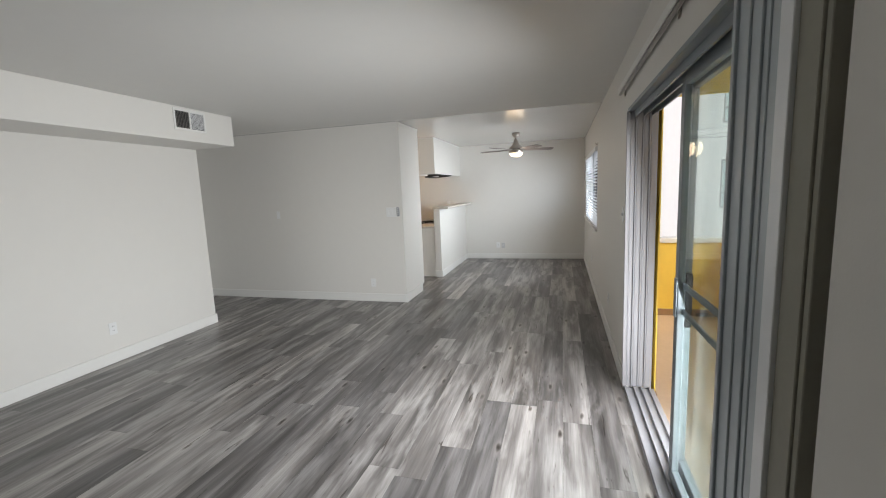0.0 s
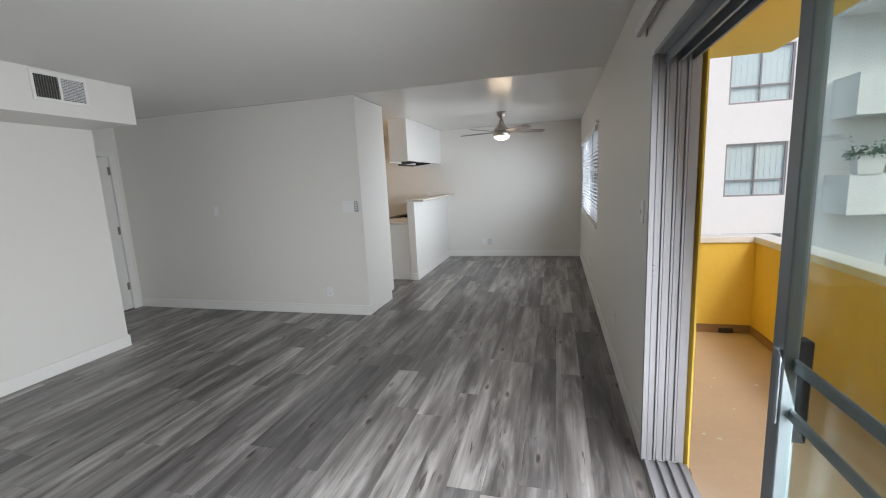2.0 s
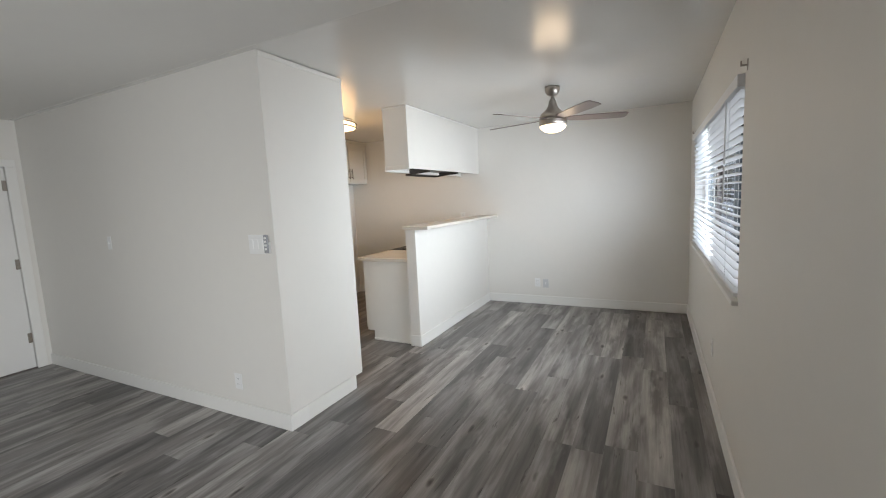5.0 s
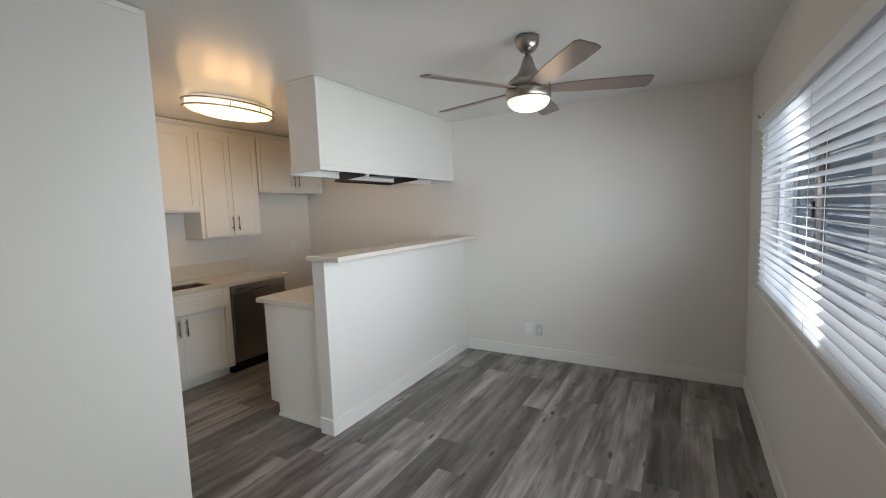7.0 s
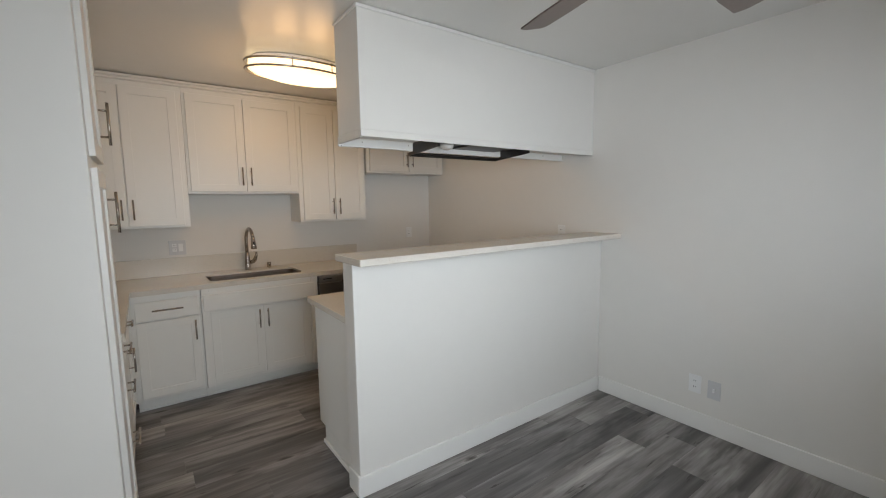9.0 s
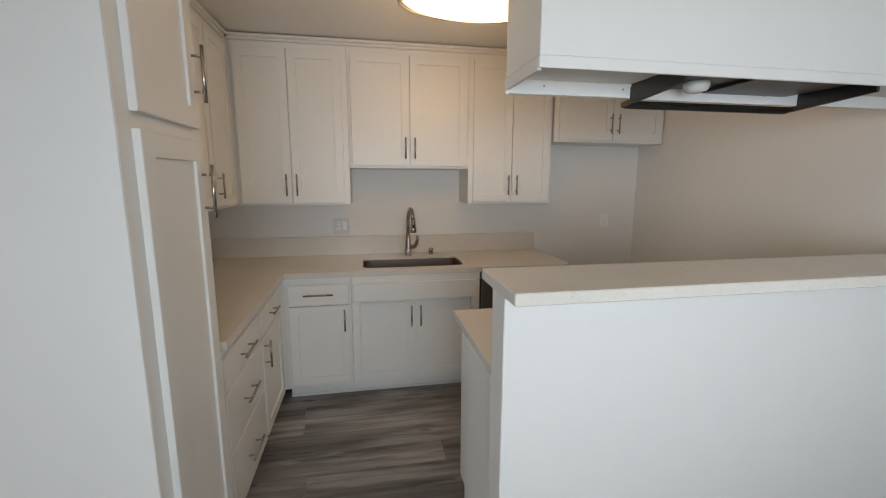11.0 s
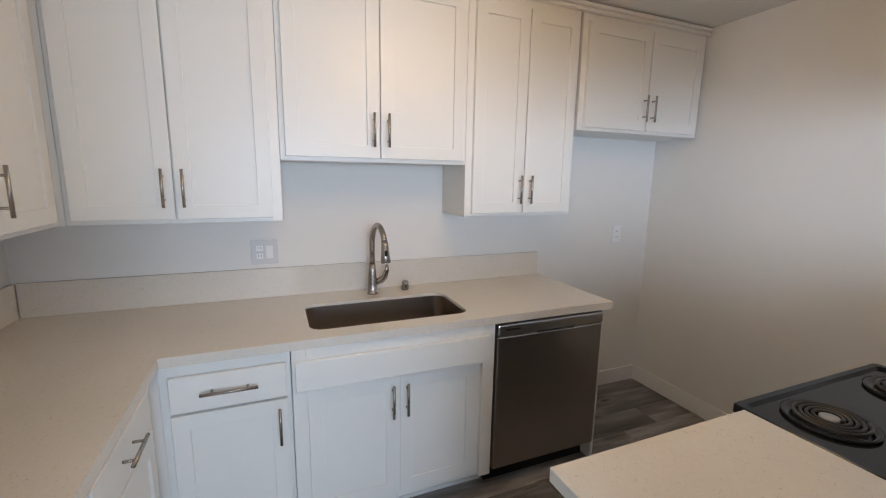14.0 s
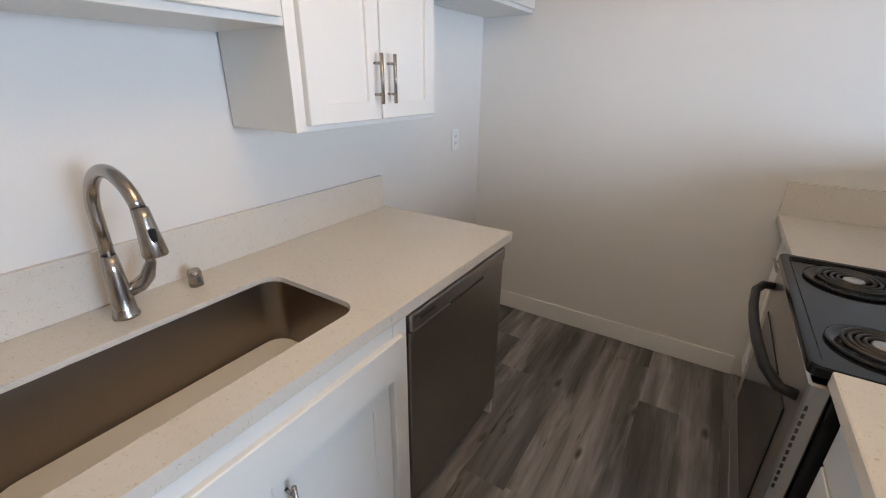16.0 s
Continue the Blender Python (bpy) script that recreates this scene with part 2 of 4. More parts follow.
M_GREYPLATE = mat("grey_plate", (0.60, 0.60, 0.60), 0.35, var=0.02)
M_SLOT = mat("dark_slot", (0.04, 0.04, 0.04), 0.6)
M_FANWOOD = mat("fan_blade_laminate", (0.15, 0.118, 0.105), 0.38, var=0.22, scale=14)
M_GLOBE = glow("lit_globe", (1.0, 0.84, 0.60), 1.5)
M_DIFF = glow("lit_diffuser", (1.0, 0.74, 0.42), 2.0)
M_OFFGLASS = mat("unlit_diffuser", (0.75, 0.73, 0.69), 0.3, var=0.02)
M_YELLOW = mat("yellow_stucco", (0.86, 0.62, 0.11), 0.8, var=0.06, scale=4, bump=0.5, bump_scale=70)
M_DECK = mat("tan_deck_coating", (0.66, 0.54, 0.42), 0.5, var=0.10, scale=5, bump=0.2, bump_scale=60)
M_DECKBASE = mat("brown_deck_base", (0.33, 0.21, 0.12), 0.7, var=0.15, scale=8)
M_CAP = mat("white_cap_paint", (0.80, 0.80, 0.78), 0.6, var=0.04, scale=6)
M_STUCCO = mat("white_stucco", (0.80, 0.79, 0.77), 0.9, var=0.04, scale=1.2, bump=0.4, bump_scale=30)
M_BLIND = mat("blind_vinyl", (0.82, 0.83, 0.84), 0.4, var=0.01)
M_GROUND = mat("ground_concrete", (0.33, 0.32, 0.30), 0.9, var=0.15, scale=1.5)
M_CURTAIN = mat("sheer_curtain", (0.74, 0.76, 0.80), 0.9, var=0.05, scale=4)
M_BRONZE = mat("bronze_window_frame", (0.16, 0.14, 0.13), 0.5, metal=0.3)
M_FARFRAME = mat("grey_window_frame", (0.30, 0.28, 0.28), 0.5)
M_LEAF = mat("leaf", (0.05, 0.13, 0.08), 0.6, var=0.4, scale=20)
M_PLANTER = mat("white_planter", (0.74, 0.73, 0.70), 0.6, var=0.05)
M_GLASS = glass("clear_glass")
# grey tint added to dim the daylight and view through the dining window
M_DIMGLASS = glass("dimming_glass", (0.56, 0.59, 0.63))
M_FARGLASS = mat("dark_far_glass", (0.10, 0.12, 0.15), 0.08, var=0.1, scale=1, spec=1.0)


# ---------------------------------------------------------------- building tools
def thing(name, place, label, category, group="", kind=""):
    ob = new(name)
    ob.location = place
    ob.empty_display_size = 0.1
    return tagged(ob, label, category, group, kind)


def part(name, bm, material, parent=None, label="", smooth=False):
    """Links a bmesh, given in world metres, as one mesh under a thing or a part."""
    bmesh.ops.recalc_face_normals(bm, faces=bm.faces)
    me = bpy.data.meshes.new(name)
    base, p = Vector(), parent
    while p is not None:
        base += p.location
        p = p.parent
    bmesh.ops.translate(bm, verts=bm.verts, vec=-base)
    bm.to_mesh(me)
    bm.free()
    me.materials.append(material)
    if smooth:
        for f in me.polygons:
            f.use_smooth = True
    ob = new(name, me)
    if parent is not None:
        ob.parent = parent
    if label:
        ob["label"] = label
    return ob


def structure(name, bm, material, label, category, smooth=False):
    return tagged(part(name, bm, material, smooth=smooth), label, category, kind="structure")


def box(bm, x0, x1, y0, y1, z0, z1, bevel=0.0, seg=1):
    x0, x1, y0, y1, z0, z1 = min(x0, x1), max(x0, x1), min(y0, y1), max(y0, y1), min(z0, z1), max(z0, z1)
    m = Matrix.LocRotScale(((x0 + x1) / 2, (y0 + y1) / 2, (z0 + z1) / 2), None, (x1 - x0, y1 - y0, z1 - z0))
    vs = bmesh.ops.create_cube(bm, size=1.0, matrix=m)["verts"]
    if bevel:
        es = list({e for v in vs for e in v.link_edges})
        bmesh.ops.bevel(bm, geom=es, offset=bevel, segments=seg, affect="EDGES", profile=0.5)
    return bm


def boxes(*rows, bevel=0.0):
    bm = bmesh.new()
    for r in rows:
        box(bm, *r, bevel=bevel)
    return bm


def lathe(bm, profile, place, axis="z", n=32, sx=1.0, sy=1.0):
    """Turns (radius, height) pairs round an upright or level axis."""
    rings = []
    for r, h in profile:
        ring = []
        for k in range(n):
            a = 2 * math.pi * k / n
            p = Vector((r * sx * math.cos(a), r * sy * math.sin(a), h))
            if axis == "x":
                p = Vector((p.z, p.x, p.y))
            elif axis == "y":
                p = Vector((p.x, p.z, p.y))
            ring.append(bm.verts.new(Vector(place) + p))
        rings.append(ring)
    for a, b in zip(rings, rings[1:]):
        for k in range(n):
            bm.faces.new((a[k], a[(k + 1) % n], b[(k + 1) % n], b[k]))
    bm.faces.new(rings[0])
    bm.faces.new(rings[-1])
    return bm


def tube(bm, pts, r, n=10, closed=False):
    """A round bar along a line of points; r may be a list."""
    pts = [Vector(p) for p in pts]
    rs = r if isinstance(r, (list, tuple)) else [r] * len(pts)
    rings, up = [], None
    for i, p in enumerate(pts):
        if closed:
            d = (pts[(i + 1) % len(pts)] - pts[i - 1]).normalized()
        else:
            d = (pts[min(i + 1, len(pts) - 1)] - pts[max(i - 1, 0)]).normalized()
        if up is None:
            up = d.orthogonal().normalized()
        up = (up - d * up.dot(d)).normalized()
        side = d.cross(up)
        rings.append([bm.verts.new(p + rs[i] * (math.cos(2 * math.pi * k / n) * up + math.sin(2 * math.pi * k / n) * side)) for k in range(n)])
    pairs = list(zip(rings, rings[1:])) + ([(rings[-1], rings[0])] if closed else [])
    for a, b in pairs:
        for k in range(n):
            bm.faces.new((a[k], a[(k + 1) % n], b[(k + 1) % n], b[k]))
    if not closed:
        bm.faces.new(rings[0])
        bm.faces.new(rings[-1])
    return bm


def rounded_loop(x0, x1, y0, y1, r, n=6):
    out = []
    for cx, cy, a0 in ((x1 - r, y1 - r, 0), (x0 + r, y1 - r, 90), (x0 + r, y0 + r, 180), (x1 - r, y0 + r, 270)):
        for k in range(n + 1):
            a = radians(a0 + 90 * k / n)
            out.append((cx + r * math.cos(a), cy + r * math.sin(a)))
    return out


# ---------------------------------------------------------------- plan (metres)
XE, XW, YN, YS, ZC = 0.87, -4.015, 9.365, -1.2, 2.47
XL = -3.80          # living room's west wall
XD = -5.10          # entry wall with the front door
YB, XB = 5.605, -1.682   # south face and east face of the kitchen block
DY0, DY1, DZ = 1.12, 3.47, 2.04   # sliding door opening
WY0, WY1, WZ0, WZ1 = 6.19, 8.80, 0.935, 2.03  # dining window opening
T = 0.18

# ---------------------------------------------------------------- walls, ceiling
structure("wall_east", boxes(
    (XE, XE + T, YS - 0.1, DY0, -0.1, ZC), (XE, XE + T, DY0, DY1, DZ, ZC), (XE, XE + T, DY1, WY0, -0.1, ZC),
    (XE, XE + T, WY0, WY1, -0.1, WZ0), (XE, XE + T, WY0, WY1, WZ1, ZC), (XE, XE + T, WY1, YN + 0.15, -0.1, ZC)),
    M_WALL, "off-white painted wall with sliding door and window openings", "wall")
structure("wall_north", boxes((XW - 0.15, XE, YN, YN + 0.15, -0.1, ZC)), M_WALL, "off-white painted plain end wall", "wall")
structure("wall_kitchen_west", boxes((XW - 0.15, XW, YB + 0.15, YN, -0.1, ZC)), M_WALL, "off-white painted kitchen wall behind sink", "wall")
structure("wall_kitchen_south", boxes((XD, XB, YB, YB + 0.15, -0.1, ZC)), M_WALL, "off-white painted wall between living room and kitchen", "wall")
structure("wall_living_west", boxes((XL - 0.12, XL, YS, 4.378, -0.1, ZC)), M_WALL, "off-white painted living room side wall", "wall")
structure("wall_hall_south", boxes((XD, XL - 0.12, 4.258, 4.378, -0.1, ZC)), M_WALL, "off-white painted hallway wall", "wall")
structure("wall_entry", boxes((XD - 0.15, XD, 4.258, 4.56, -0.1, ZC), (XD - 0.15, XD, 4.56, 5.52, 2.04, ZC), (XD - 0.15, XD, 5.52, YB + 0.15, -0.1, ZC)),
          M_WALL, "off-white painted wall around the front door", "wall")
structure("wall_south", boxes((XL - 0.12, XE + T, YS - 0.12, YS, -0.1, ZC)), M_WALL, "off-white painted rear wall", "wall")
structure("ceiling_living", boxes((XD - 0.15, XE + T, YS - 0.12, 5.56, ZC, ZC + 0.15)), M_CEIL, "matt white painted living room ceiling", "ceiling")
structure("ceiling_dining", boxes((XD - 0.15, XE + T, 5.5602, YN + 0.15, ZC, ZC + 0.15)), M_CEILG, "semi-gloss white painted dining and kitchen ceiling", "ceiling")
structure("soffit", boxes((XL + 0.001, -3.225, YS, 4.362, 2.14, ZC - 0.001), bevel=0.003), M_WALL, "white painted boxed duct soffit under ceiling", "soffit")
structure("hood_bulkhead", boxes((-2.035, -1.745, 7.437, YN - 0.001, 1.872, ZC - 0.006), (-1.757, -1.745, 7.437, YN - 0.001, 1.838, 1.8718), (-2.035, -1.757, 7.437, 7.449, 1.832, 1.8718), bevel=0.002), M_WALL, "white painted box bulkhead above breakfast bar", "bulkhead")


def baseboard(*rows):
    structure("baseboard", boxes(*rows, bevel=0.003), M_TRIM, "white painted wooden baseboard along the wall", "baseboard")


BH, BT = 0.115, 0.014
baseboard((XE - BT, XE - 0.0005, YS, DY0 - 0.06, 0, BH))
baseboard((XE - BT, XE - 0.0005, DY1 + 0.005, YN - BT, 0, BH))
baseboard((-1.65 + BT, XE - 0.0005, YN - BT, YN - 0.0005, 0, BH))
baseboard((XW + 0.001, -2.40, YN - BT, YN - 0.0005, 0, BH))
baseboard((XW + 0.0005, XW + BT, 8.44, YN - BT, 0, BH))
baseboard((XL + 0.0005, XL + BT, YS, 4.378 + BT, 0, BH))
baseboard((XD + 0.02, XL, 4.3785, 4.378 + BT, 0, BH))
baseboard((XD + 0.001, XB + BT, YB - BT, YB - 0.0005, 0, BH))
baseboard((XB + 0.0005, XB + BT, YB, YB + 0.15, 0, BH))
baseboard((-1.65 + 0.0005, -1.65 + BT, 7.32 - BT, YN - BT, 0, BH))
baseboard((-1.765, -1.65, 7.32 - BT, 7.3195, 0, BH))

# half wall of the breakfast bar
structure("bar_wall", boxes((-1.765, -1.65, 7.32, YN, 0, 1.2165), bevel=0.003), M_WALL, "white painted half-height breakfast bar wall", "half wall")
bt = thing("bar_top", (-1.64, 8.3, 1.2165), "speckled cream quartz breakfast bar top on half wall", "countertop")
part("slab", box(bmesh.new(), -1.785, -1.488, 7.29, YN - 0.001, 1.217, 1.251, bevel=0.003), M_QUARTZ, bt)


# ---------------------------------------------------------------- sliding glass door
door = thing("sliding_door", (XE + 0.1, 2.3, 0), "grey aluminium sliding glass door standing open to the balcony", "sliding door")
# frame with stepped tracks
part("head_frame", boxes((XE - 0.012, XE + T, DY0, DY1, DZ - 0.02, DZ), (XE + 0.03, XE + 0.04, DY0, DY1, DZ - 0.06, DZ - 0.02), (XE + 0.085, XE + 0.095, DY0, DY1, DZ - 0.06, DZ - 0.02), (XE + 0.14, XE + 0.15, DY0, DY1, DZ - 0.06, DZ - 0.02)), M_ALU, door)
part("sill_track", boxes((XE - 0.005, XE + T + 0.02, DY0, DY1, 0.0, 0.014), (XE - 0.005, XE + 0.01, DY0, DY1, 0.014, 0.03), (XE + 0.055, XE + 0.063, DY0, DY1, 0.014, 0.034), (XE + 0.105, XE + 0.113, DY0, DY1, 0.014, 0.034), (XE + 0.16, XE + 0.172, DY0, DY1, 0.014, 0.03), bevel=0.0015), M_ALUPALE, door)
for nm, ya, yb, s in (("far_jamb", DY1 - 0.012, DY1, -1),):
    e = ya if s < 0 else yb
    rows = [(XE - 0.02, XE + T, ya, yb, 0.03, DZ - 0.02)]
    for xx, wd, d in ((-0.02, 0.024, 0.012), (0.007, 0.028, 0.005), (0.037, 0.010, 0.014), (0.050, 0.030, 0.006), (0.082, 0.010, 0.012), (0.096, 0.026, 0.004), (0.124, 0.010, 0.014), (0.137, 0.040, 0.007)):
        rows.append((XE + xx, XE + xx + wd, e, e + s * d, 0.03, DZ - 0.02))
    j = part(nm, boxes(*rows, bevel=0.0015), M_ALUPALE if s < 0 else M_ALU, door)
    if s < 0:
        for zz in (1.02, 1.05):
            part("latch_keeper", boxes((XE + 0.004, XE + 0.02, e - 0.012, e, zz - 0.01, zz + 0.01), bevel=0.002), M_ALUPALE, j)


NEAR = [(XE - 0.012, XE + T, DY0 + 0.03, DY0 + 0.05), (XE - 0.017, XE + 0.03, DY0 + 0.05, DY0 + 0.062), (XE - 0.010, XE + 0.03, DY0 + 0.062, DY0 + 0.145), (XE - 0.020, XE + 0.03, DY0 + 0.145, DY0 + 0.20),
        (XE - 0.014, XE + 0.03, DY0 + 0.20, DY0 + 0.25), (XE - 0.017, XE + 0.03, DY0 + 0.25, DY0 + 0.256), (XE - 0.012, XE + 0.03, DY0 + 0.256, DY0 + 0.29), (XE - 0.018, XE + 0.03, DY0 + 0.29, DY0 + 0.302), (XE - 0.012, XE + 0.03, DY0 + 0.302, DY0 + 0.36), (XE - 0.017, XE + 0.03, DY0 + 0.36, DY0 + 0.37), (XE - 0.012, XE + 0.03, DY0 + 0.37, DY0 + 0.44), (XE - 0.020, XE + 0.04, DY0 + 0.44, DY0 + 0.462)]
for k, (a, c, e0, e1) in enumerate(NEAR):
    part("near_jamb_profile", boxes((a, c, e0 + 0.0003, e1 - 0.0003, 0.03, DZ - 0.02), bevel=0.002), M_OLIVE if k < 3 else M_STRIP if k == 3 else M_ALULIFT, door)


def glazed_panel(name, x, y0, y1, rail):
    p = part(name, boxes((x - 0.016, x + 0.016, y0, y0 + 0.055, 0.035, DZ - 0.035), (x - 0.016, x + 0.016, y1 - 0.055, y1, 0.035, DZ - 0.035),
                         (x - 0.016, x + 0.016, y0 + 0.055, y1 - 0.055, 0.035, 0.10), (x - 0.016, x + 0.016, y0 + 0.055, y1 - 0.055, DZ - 0.09, DZ - 0.035), bevel=0.003), M_ALU, door)
    g = part("pane", boxes((x - 0.003, x + 0.003, y0 + 0.05, y1 - 0.05, 0.095, DZ - 0.085)), M_GLASS, p)
    g.visible_shadow = False
    if rail:
        part("push_bar", boxes((x + 0.004, x + 0.016, y0 + 0.05, y1 - 0.05, 1.03, 1.062), (x + 0.004, x + 0.016, y0 + 0.05, y1 - 0.05, 0.905, 0.935), bevel=0.004), M_ALU, p, "grey guard bars across the glass")
        part("pull_handle", boxes((x - 0.026, x - 0.0165, y1 - 0.054, y1 - 0.022, 0.89, 1.08), bevel=0.004), M_ALU, p)
        part("lock_case", boxes((x + 0.017, x + 0.05, y1 - 0.045, y1 - 0.006, 0.84, 1.10), bevel=0.004), M_BLACKMATT, p, "black lock case on the stile")
    return p


glazed_panel("sliding_panel", XE + 0.087, 1.26, 2.44, True)
glazed_panel("fixed_panel", XE + 0.140, 1.18, 2.54, False)

rod = thing("curtain_track", (0.845, 1.8, 2.21), "white metal curtain track above the sliding door", "curtain track")
part("rail", boxes((0.826, 0.832, 0.3, 3.77, 2.195, 2.235), (0.852, 0.858, 0.3, 3.77, 2.195, 2.235), (0.832, 0.852, 0.3, 3.77, 2.228, 2.235)), M_TRIM, rod)
part("glide_slot", boxes((0.834, 0.850, 0.3, 3.77, 2.188, 2.204)), M_DARKSTEEL, rod)
for yy in (0.6, 2.2, 3.70):
    part("bracket", boxes((0.84, XE - 0.001, yy - 0.012, yy + 0.012, 2.2355, 2.242), (XE - 0.006, XE - 0.001, yy - 0.015, yy + 0.015, 2.17, 2.25)), M_NICKEL, rod)

# ---------------------------------------------------------------- dining window with blind
win = thing("window_1", (XE + 0.1, (WY0 + WY1) / 2, WZ0), "white framed dining window behind a slatted blind", "window", kind="structure")
part("window_frame", boxes((XE + 0.09, XE + 0.14, WY0, WY0 + 0.04, WZ0, WZ1), (XE + 0.09, XE + 0.14, WY1 - 0.04, WY1, WZ0, WZ1), (XE + 0.09, XE + 0.14, WY0, WY1, WZ1 - 0.04, WZ1), (XE + 0.09, XE + 0.14, WY0, WY1, WZ0, WZ0 + 0.04)), M_TRIM, win)
for k, yy in enumerate((7.05, 7.92)):
    part("mullion", boxes((XE + 0.095, XE + 0.135, yy - 0.02, yy + 0.02, WZ0 + 0.04, WZ1 - 0.04)), M_BRONZE if k else M_ALU, win)
for a, b in ((WY0 + 0.04, 7.03), (7.07, 7.90), (7.94, WY1 - 0.04)):
    part("pane", boxes((XE + 0.112, XE + 0.118, a, b, WZ0 + 0.04, WZ1 - 0.04)), M_DIMGLASS, win, "grey tinted glass that dims the view outside")
part("sash", boxes((XE + 0.10, XE + 0.111, 7.94, 7.975, WZ0 + 0.04, WZ1 - 0.04), (XE + 0.10, XE + 0.111, 8.40, 8.43, WZ0 + 0.04, WZ1 - 0.04), bevel=0.001), M_ALU, win)
part("latch", boxes((XE + 0.088, XE + 0.0995, 7.945, 7.97, 1.42, 1.50), bevel=0.002), M_BLACKMATT, win)
part("window_sill", boxes((XE - 0.03, XE + 0.09, WY0 - 0.02, WY1 + 0.02, WZ0 - 0.028, WZ0 - 0.002), bevel=0.004), M_TRIM, win)
blind = thing("venetian_blind", (XE + 0.035, (WY0 + WY1) / 2, WZ1), "white horizontal slat blind, lowered with slats open", "blind")
part("headrail", boxes((XE - 0.005, XE + 0.06, WY0 + 0.01, WY1 - 0.01, WZ1 - 0.06, WZ1 - 0.002), bevel=0.003), M_BLIND, blind)
part("bottom_rail", boxes((XE + 0.01, XE + 0.06, WY0 + 0.015, WY1 - 0.015, WZ0 + 0.012, WZ0 + 0.032), bevel=0.003), M_BLIND, blind)
slat0 = None
n_slats = 23
for k in range(n_slats):
    zz = WZ0 + 0.062 + k * (WZ1 - 0.075 - WZ0 - 0.062) / (n_slats - 1)
    if slat0 is None:
        bm = box(bmesh.new(), -0.025, 0.025, WY0 + 0.004, WY1 - 0.004, -0.0015, 0.0015)
        bmesh.ops.rotate(bm, verts=bm.verts, matrix=Matrix.Rotation(radians(SLAT), 3, "Y"))
        bmesh.ops.translate(bm, verts=bm.verts, vec=(XE + 0.035, 0, zz))
        slat0 = part("slat", bm, M_BLIND, blind)
        z_first = zz
    else:
        o = new("slat", slat0.data)
        o.parent = blind
        o.location = (0, 0, zz - z_first)
for yy in (6.5, 7.5, 8.5):
    part("ladder_cord", boxes((XE + 0.008, XE + 0.010, yy - 0.001, yy + 0.001, WZ0 + 0.03, WZ1 - 0.06), (XE + 0.060, XE + 0.062, yy - 0.001, yy + 0.001, WZ0 + 0.03, WZ1 - 0.06)), M_BLIND, blind)
part("tilt_wand", tube(bmesh.new(), [(XE + 0.0, 6.55, WZ1 - 0.07), (XE - 0.004, 6.55, WZ1 - 0.62)], 0.005, 8), M_GREYPLATE, blind)
blind.location.x -= 0.026
for yy in (6.13, 8.80):
    br = thing("rod_bracket", (XE, yy, 2.06), "small metal curtain rod bracket on wall", "bracket", "rod brackets")
    part("plate", boxes((XE - 0.004, XE - 0.0005, yy - 0.008, yy + 0.008, 2.025, 2.075), (XE - 0.026, XE - 0.004, yy - 0.003, yy + 0.003, 2.045, 2.053), (XE - 0.03, XE - 0.024, yy - 0.004, yy + 0.004, 2.045, 2.07), bevel=0.001), M_NICKEL, br)

# ---------------------------------------------------------------- front door
fd = thing("door_1", (XD, 5.03, 0), "closed white flat front door with peephole", "door", kind="structure")
leaf = part("leaf", boxes((XD - 0.06, XD - 0.018, 4.585, 5.475, 0.012, 2.015), bevel=0.002), M_DOOR, fd)
part("door_frame", boxes((XD - 0.1, XD + 0.006, 4.50, 4.58, 0, 2.0195), (XD - 0.1, XD + 0.006, 5.48, 5.56, 0, 2.0195), (XD - 0.1, XD + 0.006, 4.50, 5.56, 2.02, 2.09), bevel=0.003), M_TRIM, fd)
for zz in (0.32, 1.07, 1.84):
    part("hinge", boxes((XD - 0.018, XD - 0.010, 5.445, 5.479, zz - 0.05, zz + 0.05), bevel=0.002), M_NICKEL, leaf, "brushed nickel butt hinge")
part("peephole", lathe(bmesh.new(), [(0.012, 0), (0.012, 0.004), (0.006, 0.006)], (XD - 0.018, 5.037, 1.524), "x", 14), M_SLOT, leaf)
part("door_knob", lathe(bmesh.new(), [(0.03, 0), (0.03, 0.008), (0.012, 0.012), (0.012, 0.04), (0.027, 0.05), (0.027, 0.07), (0.015, 0.078)], (XD - 0.018, 4.66, 0.98), "x", 20), M_NICKEL, leaf, smooth=True)
part("threshold", boxes((XD - 0.1, XD - 0.002, 4.58, 5.48, 0, 0.011)), M_BRONZE, fd)

# ---------------------------------------------------------------- vent and plates
vent = thing("air_vent", (-3.224, 3.78, 2.345), "white metal double register vent in the soffit", "vent")
part("frame", boxes((-3.224, -3.216, 3.59, 3.975, 2.425, 2.452), (-3.224, -3.216, 3.59, 3.975, 2.238, 2.262), (-3.224, -3.216, 3.59, 3.612, 2.262, 2.425), (-3.224, -3.216, 3.772, 3.790, 2.262, 2.425), (-3.224, -3.216, 3.953, 3.975, 2.262, 2.425), bevel=0.0015), M_TRIM, vent)
part("backing", boxes((-3.2245, -3.222, 3.61, 3.955, 2.26, 2.427)), M_SLOT, vent)
for s in range(9):
    y = 3.622 + s * 0.0175
    part("slat", boxes((-3.2225, -3.217, y, y + 0.004, 2.262, 2.425)), M_DARKSTEEL, vent)
for s in range(14):
    z = 2.268 + s * 0.0115
    part("slat", boxes((-3.2225, -3.217, 3.79, 3.953, z, z + 0.0075)), M_GREYPLATE, vent)


